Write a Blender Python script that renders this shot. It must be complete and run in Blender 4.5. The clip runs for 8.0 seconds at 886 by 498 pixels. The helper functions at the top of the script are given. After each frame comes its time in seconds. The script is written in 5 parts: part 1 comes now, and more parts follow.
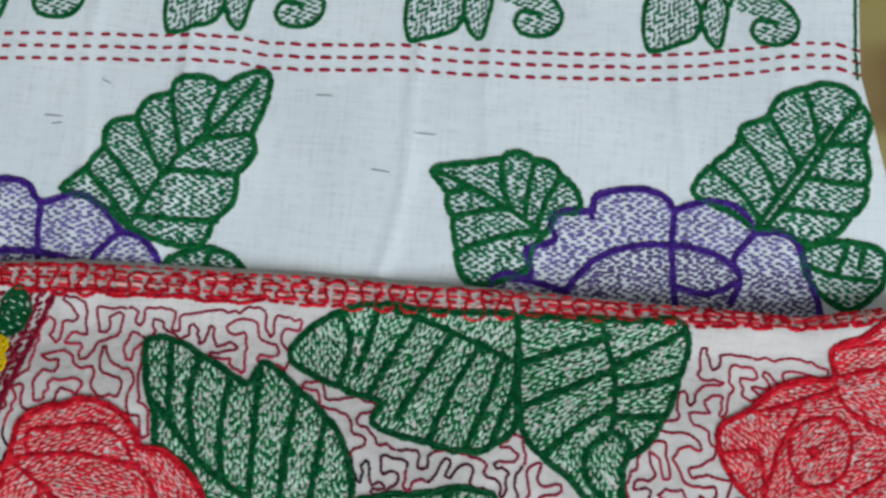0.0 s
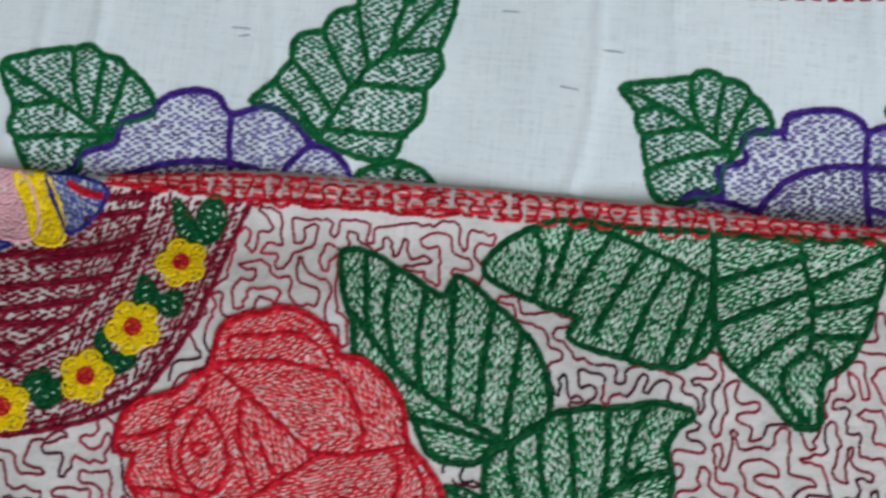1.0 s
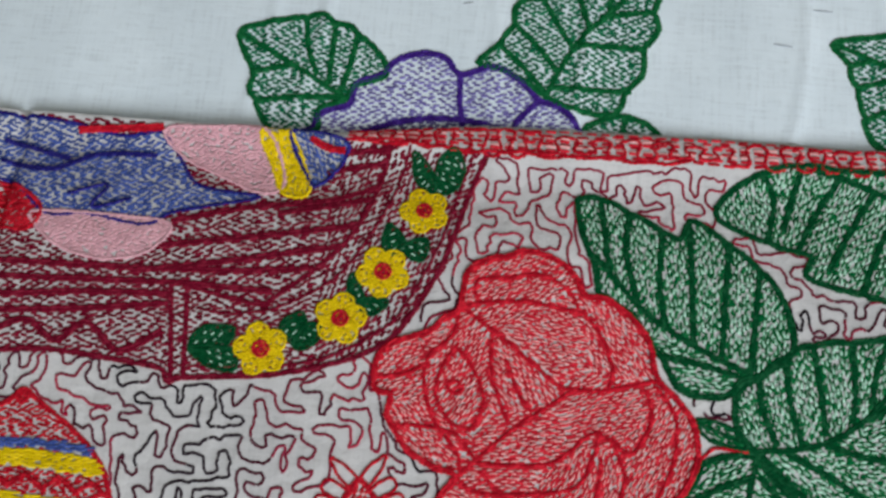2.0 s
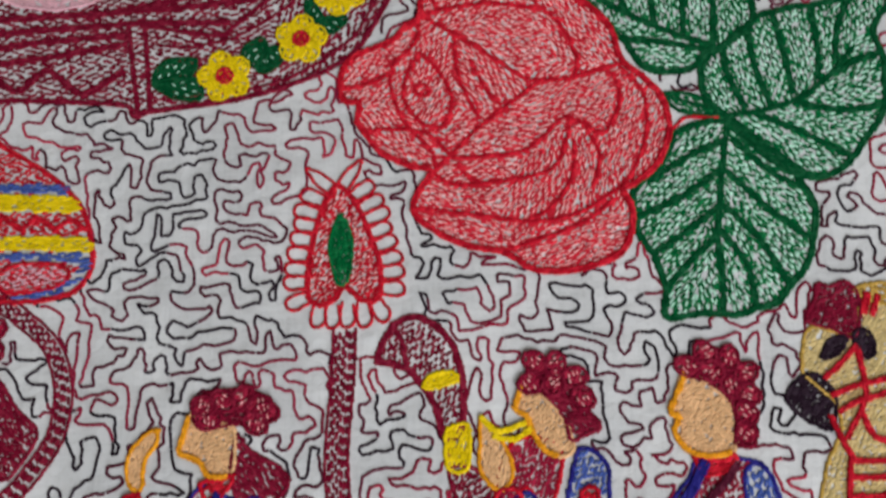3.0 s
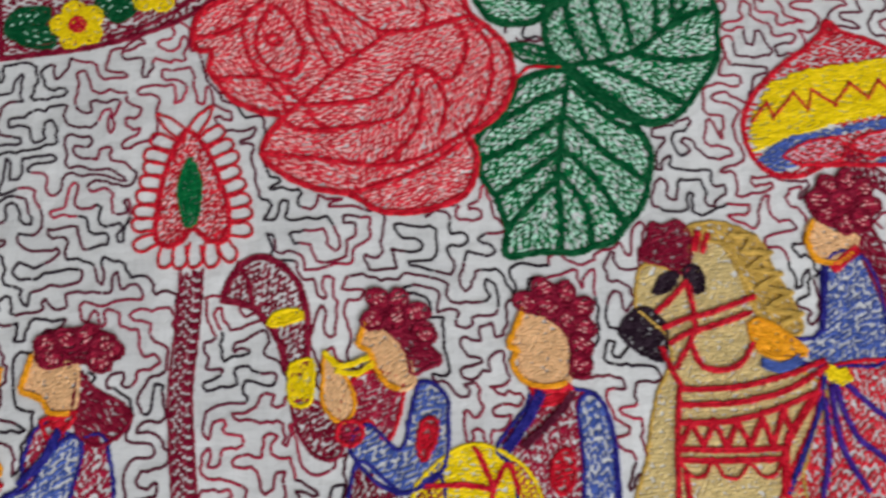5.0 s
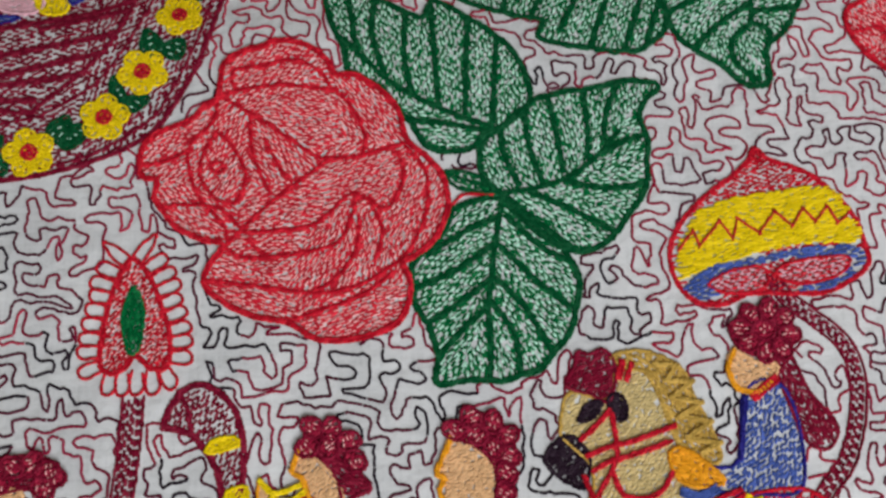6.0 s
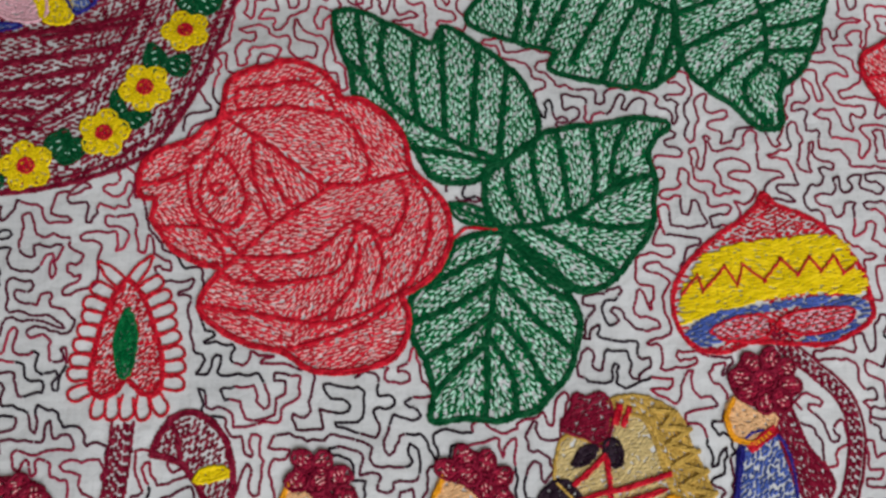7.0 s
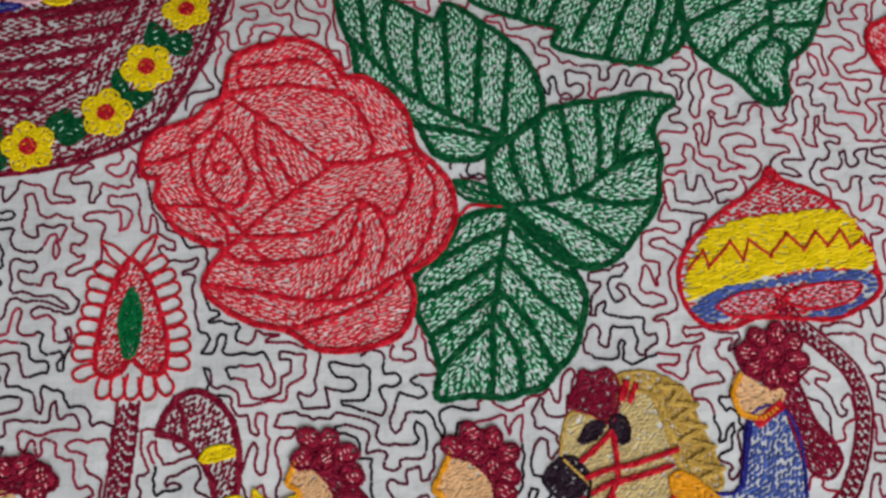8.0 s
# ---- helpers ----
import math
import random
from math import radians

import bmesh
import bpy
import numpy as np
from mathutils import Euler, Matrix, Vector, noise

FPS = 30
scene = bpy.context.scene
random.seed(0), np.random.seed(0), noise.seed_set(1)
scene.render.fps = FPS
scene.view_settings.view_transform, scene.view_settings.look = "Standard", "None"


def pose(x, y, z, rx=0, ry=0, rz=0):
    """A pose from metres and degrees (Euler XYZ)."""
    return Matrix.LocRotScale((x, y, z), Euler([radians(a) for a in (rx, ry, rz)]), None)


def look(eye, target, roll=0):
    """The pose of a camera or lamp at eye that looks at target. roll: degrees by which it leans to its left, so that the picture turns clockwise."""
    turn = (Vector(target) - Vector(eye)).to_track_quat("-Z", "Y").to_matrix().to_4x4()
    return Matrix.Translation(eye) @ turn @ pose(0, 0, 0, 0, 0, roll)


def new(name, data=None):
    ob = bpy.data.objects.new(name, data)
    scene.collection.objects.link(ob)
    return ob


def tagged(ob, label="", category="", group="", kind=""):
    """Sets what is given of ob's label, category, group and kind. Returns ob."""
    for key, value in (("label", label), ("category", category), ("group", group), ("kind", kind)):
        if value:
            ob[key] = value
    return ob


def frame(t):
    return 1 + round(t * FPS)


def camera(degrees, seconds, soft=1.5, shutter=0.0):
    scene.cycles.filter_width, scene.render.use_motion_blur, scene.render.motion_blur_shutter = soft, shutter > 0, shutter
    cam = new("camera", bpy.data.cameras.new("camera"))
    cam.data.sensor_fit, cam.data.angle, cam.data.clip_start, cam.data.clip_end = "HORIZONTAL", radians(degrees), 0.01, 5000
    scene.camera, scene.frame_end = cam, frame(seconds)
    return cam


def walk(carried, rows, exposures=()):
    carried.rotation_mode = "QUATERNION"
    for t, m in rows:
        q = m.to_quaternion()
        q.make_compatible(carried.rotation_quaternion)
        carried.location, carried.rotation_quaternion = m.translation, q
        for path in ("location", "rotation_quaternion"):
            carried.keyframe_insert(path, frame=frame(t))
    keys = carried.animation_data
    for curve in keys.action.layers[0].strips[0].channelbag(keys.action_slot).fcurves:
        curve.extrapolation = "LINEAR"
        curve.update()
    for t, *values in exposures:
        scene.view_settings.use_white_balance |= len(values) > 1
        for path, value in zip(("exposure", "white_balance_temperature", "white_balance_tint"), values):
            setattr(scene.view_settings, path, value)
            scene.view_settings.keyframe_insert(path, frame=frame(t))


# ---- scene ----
import itertools

# ---- camera ----
cam = camera(49.2, 8.0, soft=2.7, shutter=0.25)
PATH = [
    (0, (0.039, 0.054, 0.411), (0.055, 0.534, -1.53), 6.6),
    (0.5, (0.005, 0.048, 0.407), (-0.003, 0.515, -1.537), 5.1),
    (1, (-0.031, 0.028, 0.404), (-0.063, 0.429, -1.555), 1.3),
    (1.2, (-0.053, 0.019, 0.406), (-0.109, 0.414, -1.553), -2.2),
    (2.3, (-0.131, -0.065, 0.404), (-0.196, 0.503, -1.512), -2.6),
    (2.5, (-0.12, -0.087, 0.396), (-0.174, 0.448, -1.53), -3.9),
    (3, (-0.114, -0.148, 0.376), (-0.148, 0.349, -1.561), -5.3),
    (3.5, (-0.143, -0.174, 0.369), (-0.153, 0.333, -1.566), -2.9),
    (4, (-0.159, -0.177, 0.365), (-0.163, 0.347, -1.565), -1.7),
    (4.5, (-0.131, -0.182, 0.364), (-0.108, 0.361, -1.561), 1.8),
    (5, (-0.075, -0.183, 0.377), (0.005, 0.354, -1.548), 6.4),
    (5.2, (-0.055, -0.178, 0.387), (0.04, 0.366, -1.536), 6.7),
    (6.3, (-0.042, -0.124, 0.408), (0.009, 0.395, -1.523), 5.0),
    (6.5, (-0.043, -0.122, 0.407), (0.019, 0.394, -1.524), 7.0),
    (7, (-0.045, -0.112, 0.406), (0.029, 0.385, -1.53), 9.2),
    (7.5, (-0.049, -0.11, 0.405), (0.029, 0.381, -1.533), 9.9),
    (8, (-0.046, -0.117, 0.403), (0.024, 0.361, -1.538), 8.6),
]
walk(cam, [(t, look(eye, target, roll)) for t, eye, target, roll in PATH],
     [(0.0, 0.0), (1.2, 0.0), (2.5, 0.0), (3.5, 0.1), (5.2, 0.1), (6.5, 0.0), (8.0, 0.0)])

# ---- light: a bright overcast day, coming in by one wide window ----
MM = 0.001
world = bpy.data.worlds.new("sky")
scene.world = world
world.use_nodes = True
sky = world.node_tree.nodes.new("ShaderNodeTexSky")
sky.sky_type, sky.sun_disc = "NISHITA", False
sky.sun_elevation, sky.sun_rotation = radians(50), radians(200)
world.node_tree.links.new(sky.outputs[0], world.node_tree.nodes["Background"].inputs[0])
world.node_tree.nodes["Background"].inputs[1].default_value = 0.1


def area_lamp(name, where, target, width, height, watts, colour):
    data = bpy.data.lights.new(name, "AREA")
    data.shape, data.size, data.size_y, data.energy, data.color = "RECTANGLE", width, height, watts, colour
    ob = new(name, data)
    ob.matrix_world = look(where, target)
    return ob


area_lamp("window_light", (0.75, -1.34, 1.35), (0.1, 0.05, 0.0), 2.0, 1.2, 46, (0.92, 0.965, 1.0))


# ---- materials ----
def nodes_of(name):
    m = bpy.data.materials.new(name)
    m.use_nodes = True
    tree = m.node_tree
    return m, tree.nodes, tree.links, tree.nodes["Principled BSDF"]


def srgb(r, g, b):
    return tuple((c / 255 / 12.92) if c < 11 else ((c / 255 + 0.055) / 1.055) ** 2.4 for c in (r, g, b))


def ramp(n, l, source, stops):
    node = n.new("ShaderNodeValToRGB")
    while len(node.color_ramp.elements) < len(stops):
        node.color_ramp.elements.new(0.5)
    for e, (at, colour) in zip(node.color_ramp.elements, stops):
        e.position, e.color = at, (*colour, 1)
    l.new(source, node.inputs[0])
    return node.outputs[0]


def thread(name, colour, spread=0.35):
    """Stranded cotton: every stitch a little lighter or darker, with fine twist relief."""
    m, n, l, p = nodes_of(name)
    geo = n.new("ShaderNodeNewGeometry")
    lo = tuple(c * (1 - spread) for c in colour)
    hi = tuple(min(1, c * (1 + spread) + 0.012) for c in colour)
    shade = ramp(n, l, geo.outputs["Random Per Island"], [(0.0, lo), (0.5, colour), (1.0, hi)])
    coord = n.new("ShaderNodeTexCoord")
    fine = n.new("ShaderNodeTexNoise")
    fine.inputs["Scale"].default_value, fine.inputs["Detail"].default_value = 1800, 3
    l.new(coord.outputs["Object"], fine.inputs["Vector"])
    mix = n.new("ShaderNodeMix")
    mix.data_type, mix.blend_type = "RGBA", "MULTIPLY"
    mix.inputs[0].default_value = 0.5
    l.new(shade, mix.inputs[6])
    l.new(ramp(n, l, fine.outputs[0], [(0.3, (0.55, 0.55, 0.55)), (0.7, (1.25, 1.25, 1.25))]), mix.inputs[7])
    l.new(mix.outputs[2], p.inputs["Base Color"])
    bump = n.new("ShaderNodeBump")
    bump.inputs["Strength"].default_value, bump.inputs["Distance"].default_value = 0.5, 0.0003
    l.new(fine.outputs[0], bump.inputs["Height"])
    l.new(bump.outputs[0], p.inputs["Normal"])
    p.inputs["Roughness"].default_value = 0.8
    p.inputs["Specular IOR Level"].default_value = 0.05
    return m


def cotton(name, light, dark, weave, stain, pucker_mm):
    """Woven cotton: crossed yarns as relief, soft grey soil and pulled yarns as colour."""
    m, n, l, p = nodes_of(name)
    coord = n.new("ShaderNodeTexCoord")
    soft = n.new("ShaderNodeTexNoise")
    soft.inputs["Scale"].default_value, soft.inputs["Detail"].default_value = stain, 5
    l.new(coord.outputs["Object"], soft.inputs["Vector"])
    stretch = n.new("ShaderNodeMapping")
    stretch.inputs["Scale"].default_value = (14, 160, 1)
    l.new(coord.outputs["Object"], stretch.inputs["Vector"])
    slub = n.new("ShaderNodeTexNoise")
    slub.inputs["Scale"].default_value, slub.inputs["Detail"].default_value = 4, 4
    l.new(stretch.outputs[0], slub.inputs["Vector"])
    stretch2 = n.new("ShaderNodeMapping")
    stretch2.inputs["Scale"].default_value = (150, 12, 1)
    l.new(coord.outputs["Object"], stretch2.inputs["Vector"])
    slub2 = n.new("ShaderNodeTexNoise")
    slub2.inputs["Scale"].default_value, slub2.inputs["Detail"].default_value = 4, 4
    l.new(stretch2.outputs[0], slub2.inputs["Vector"])
    add = n.new("ShaderNodeMath")
    add.operation = "ADD"
    l.new(slub.outputs[0], add.inputs[0])
    l.new(slub2.outputs[0], add.inputs[1])
    base = ramp(n, l, soft.outputs[0], [(0.36, dark), (0.62, light)])
    mix = n.new("ShaderNodeMix")
    mix.data_type, mix.blend_type = "RGBA", "MULTIPLY"
    mix.inputs[0].default_value = 1.0
    half = n.new("ShaderNodeMath")
    half.operation = "MULTIPLY"
    half.inputs[1].default_value = 0.5
    l.new(add.outputs[0], half.inputs[0])
    l.new(base, mix.inputs[6])
    l.new(ramp(n, l, half.outputs[0], [(0.33, (0.86, 0.86, 0.86)), (0.5, (1, 1, 1))]), mix.inputs[7])
    l.new(mix.outputs[2], p.inputs["Base Color"])
    waves = []
    for axis in ("X", "Y"):
        w = n.new("ShaderNodeTexWave")
        w.wave_type, w.bands_direction = "BANDS", axis
        w.inputs["Scale"].default_value, w.inputs["Distortion"].default_value = weave, 1.5
        l.new(coord.outputs["Object"], w.inputs["Vector"])
        waves.append(w)
    both = n.new("ShaderNodeMath")
    both.operation = "ADD"
    l.new(waves[0].outputs[1], both.inputs[0])
    l.new(waves[1].outputs[1], both.inputs[1])
    pucker = n.new("ShaderNodeTexNoise")
    pucker.inputs["Scale"].default_value, pucker.inputs["Detail"].default_value = 170, 3
    l.new(coord.outputs["Object"], pucker.inputs["Vector"])
    b1 = n.new("ShaderNodeBump")
    b1.inputs["Strength"].default_value, b1.inputs["Distance"].default_value = 0.6, pucker_mm * MM
    l.new(pucker.outputs[0], b1.inputs["Height"])
    b2 = n.new("ShaderNodeBump")
    b2.inputs["Strength"].default_value, b2.inputs["Distance"].default_value = 0.15, 0.0003
    l.new(both.outputs[0], b2.inputs["Height"])
    l.new(b1.outputs[0], b2.inputs["Normal"])
    l.new(b2.outputs[0], p.inputs["Normal"])
    p.inputs["Roughness"].default_value = 0.9
    p.inputs["Specular IOR Level"].default_value = 0.15
    return m


def plain(name, a, b, scale, rough=0.8):
    m, n, l, p = nodes_of(name)
    coord = n.new("ShaderNodeTexCoord")
    t = n.new("ShaderNodeTexNoise")
    t.inputs["Scale"].default_value, t.inputs["Detail"].default_value = scale, 6
    l.new(coord.outputs["Object"], t.inputs["Vector"])
    l.new(ramp(n, l, t.outputs[0], [(0.4, a), (0.6, b)]), p.inputs["Base Color"])
    bump = n.new("ShaderNodeBump")
    bump.inputs["Strength"].default_value, bump.inputs["Distance"].default_value = 0.3, 0.001
    l.new(t.outputs[0], bump.inputs["Height"])
    l.new(bump.outputs[0], p.inputs["Normal"])
    p.inputs["Roughness"].default_value = rough
    return m


QUILT_CLOTH = cotton("quilt_cotton", (0.655, 0.64, 0.636), (0.552, 0.541, 0.54), 330, 26, 1.6)
SHEET_CLOTH = cotton("sheet_cotton", (0.80, 0.88, 0.93), (0.72, 0.80, 0.85), 420, 14, 0.7)
RED = thread("red_thread", srgb(192, 22, 42))
ROSE = thread("rose_thread", srgb(212, 40, 58), 0.25)
# Pink border thread; elsewhere cloth gaps with bounced red put into the colour.
BLUSH = thread("blush_thread_and_gap", srgb(246, 178, 176), 0.2)
# White cloth between green stitches, its bounced green put into the colour.
MINT = thread("mint_cloth_gap", srgb(184, 224, 203), 0.15)
PINK = thread("pale_pink_thread", srgb(226, 172, 182), 0.12)
GREEN = thread("green_thread", srgb(2, 76, 41), 0.3)
LEAF = thread("leaf_thread", srgb(0, 100, 52), 0.35)
SHEET_GREEN = thread("sheet_green_thread", srgb(12, 98, 52), 0.3)
GREY_GREEN = thread("grey_green_thread", srgb(22, 112, 76), 0.35)
MAROON = thread("maroon_thread", srgb(124, 16, 44), 0.35)
CRIMSON = thread("crimson_thread", srgb(158, 28, 58), 0.3)
DUSK = thread("dusky_red_thread", srgb(136, 26, 56), 0.3)
PLUM = thread("plum_thread", srgb(88, 24, 46), 0.35)
BLACK = thread("black_thread", srgb(40, 24, 36), 0.3)
PURPLE = thread("purple_thread", srgb(66, 36, 130), 0.3)
LILAC = thread("lilac_thread", srgb(118, 108, 172), 0.3)
# Darker lower-petal thread, greyed further to paint in the shade by the fold.
SHADED_VIOLET = thread("shaded_violet_thread", srgb(100, 90, 142), 0.3)
BLUE = thread("blue_thread", srgb(72, 92, 162), 0.3)
NAVY = thread("navy_thread", srgb(40, 36, 120), 0.3)
YELLOW = thread("yellow_thread", srgb(236, 202, 14), 0.18)
ORANGE = thread("orange_thread", srgb(232, 152, 30), 0.25)
SKIN = thread("peach_thread", srgb(226, 176, 128), 0.15)
TAN = thread("tan_thread", srgb(206, 180, 124), 0.2)
SAND = thread("sand_thread", srgb(188, 150, 72), 0.3)


# ---- shapes of the two cloths: height in mm over a place in mm ----
FOLD_X = [-420, -340, -200, -125, -25, 70, 150, 200, 240, 300]
FOLD_Y = [126, 126, 126, 124, 126, 128, 130, 132, 140, 150]
BAND_W = [1.5, 1.5, 1.5, 12, 12.5, 11, 8, 5.5, 5, 5]
SHEET_Z = -8.0


def noise_mm(x, y, size, seed):
    return noise.noise((x / size + seed * 7.3, y / size - seed * 3.1, seed * 1.7))


GX0, GY0, GSTEP = -440.0, -330.0, 2.0
GNX, GNY = 400, 400
_gx, _gy = np.meshgrid(GX0 + GSTEP * np.arange(GNX), GY0 + GSTEP * np.arange(GNY))


def relief(parts):
    out = np.zeros_like(_gx)
    for size, amount, seed, sx, sy in parts:
        out += amount * np.array([noise_mm(a * sx, b * sy, size, seed) for a, b in zip(_gx.ravel(), _gy.ravel())]).reshape(_gx.shape)
    return out


QUILT_RELIEF = relief([(9, 0.55, 1, 1, 1), (70, 1.6, 2, 1, 1)])
SHEET_RELIEF = relief([(16, 0.5, 3, 1, 0.35), (60, 1.5, 4, 1, 0.5)])


def lookup(grid, x, y):
    fx, fy = np.clip((x - GX0) / GSTEP, 0, GNX - 1.01), np.clip((y - GY0) / GSTEP, 0, GNY - 1.01)
    i, j = fx.astype(int), fy.astype(int)
    u, v = fx - i, fy - j
    return (grid[j, i] * (1 - u) + grid[j, i + 1] * u) * (1 - v) + (grid[j + 1, i] * (1 - u) + grid[j + 1, i + 1] * u) * v


def quilt_z(x, y):
    """Flat and puckered, a valley along one side, and rolled over at the fold."""
    z = lookup(QUILT_RELIEF, x, y)
    past = np.clip((y - np.interp(x, FOLD_X, FOLD_Y)) / np.interp(x, FOLD_X, BAND_W), -2.5, 1.3)
    south = np.maximum(np.interp(x, FOLD_X, FOLD_Y) - y, 0)
    z = z + (2.0 + 5.5 * np.clip((x - 60) / 160, 0, 1)) * np.exp(-((south / 9.0) ** 2))
    z = z - 4.8 * np.clip((130 - x) / 150, 0.15, 1) * np.exp(-(((south - 15) / 20.0) ** 2))
    z = z - 2.8 * np.clip(past, 0, 2) ** 1.4 - 22.0 * np.clip(past - 0.98, 0, 1)
    side = np.abs(x + 338 - 0.02 * y)
    z = z - 5.5 * np.exp(-(side / 2.2) ** 2) - 1.0 * np.exp(-(side / 9.0) ** 2)
    return np.maximum(z, sheet_z(x, y) + 0.8)


def sheet_z(x, y):
    z = SHEET_Z + lookup(SHEET_RELIEF, x, y)
    for at, lean, deep in ((-82, 0.03, 1.7), (-125, -0.05, 1.0), (22, 0.08, 1.4), (58, 0.02, 0.9), (150, -0.04, 1.0), (-205, 0.1, 1.6), (-230, 0.06, 1.0), (195, 0.03, 0.8)):
        z = z + deep * np.exp(-(((x - at - lean * (y - 200) + 2 * np.sin(y / 17)) / 2.6) ** 2))
    return z


# ---- stitches ----
def circle(c, r, n=16, squash=1.0, turn=0.0):
    a = np.arange(n) / n * 2 * math.pi
    u, v = r * np.cos(a), r * squash * np.sin(a)
    return np.c_[c[0] + u * math.cos(turn) - v * math.sin(turn), c[1] + u * math.sin(turn) + v * math.cos(turn)]


def spline(points, closed=False, step=1.5):
    """A smooth line through a few points."""
    p = np.array(points, float)
    n = len(p)
    out = []
    for i in range(n if closed else n - 1):
        a, b, c, d = (p[(i + k) % n] if closed else p[min(max(i + k, 0), n - 1)] for k in (-1, 0, 1, 2))
        m = max(2, int(np.linalg.norm(c - b) / step))
        t = (np.arange(m) / m)[:, None]
        out.append(0.5 * (2 * b + (c - a) * t + (2 * a - 5 * b + 4 * c - d) * t ** 2 + (3 * b - a - 3 * c + d) * t ** 3))
    if not closed:
        out.append(p[-1:])
    return np.vstack(out)


def inside(poly, x, y):
    hit = np.zeros(x.shape, bool)
    x0, y0 = poly[-1]
    for x1, y1 in poly:
        if y0 != y1:
            hit ^= ((y1 > y) != (y0 > y)) & (x < (x0 - x1) * (y - y1) / (y0 - y1) + x1)
        x0, y0 = x1, y1
    return hit


def clear_of(lines, least):
    """Whether a place keeps its distance from every one of some lines."""
    pts = np.vstack([np.array(a, float) for a in lines])

    def test(x, y):
        out = np.zeros(len(x), bool)
        for k in range(0, len(x), 2000):
            d = (x[k:k + 2000, None] - pts[None, :, 0]) ** 2 + (y[k:k + 2000, None] - pts[None, :, 1]) ** 2
            out[k:k + 2000] = d.min(1) > least * least
        return out

    return test


def even(line, step, start=0.0):
    seg = np.linalg.norm(np.diff(line, axis=0), axis=1)
    s = np.r_[0, np.cumsum(seg)]
    q = np.arange(start, s[-1], step)
    return np.c_[np.interp(q, s, line[:, 0]), np.interp(q, s, line[:, 1])], s[-1]


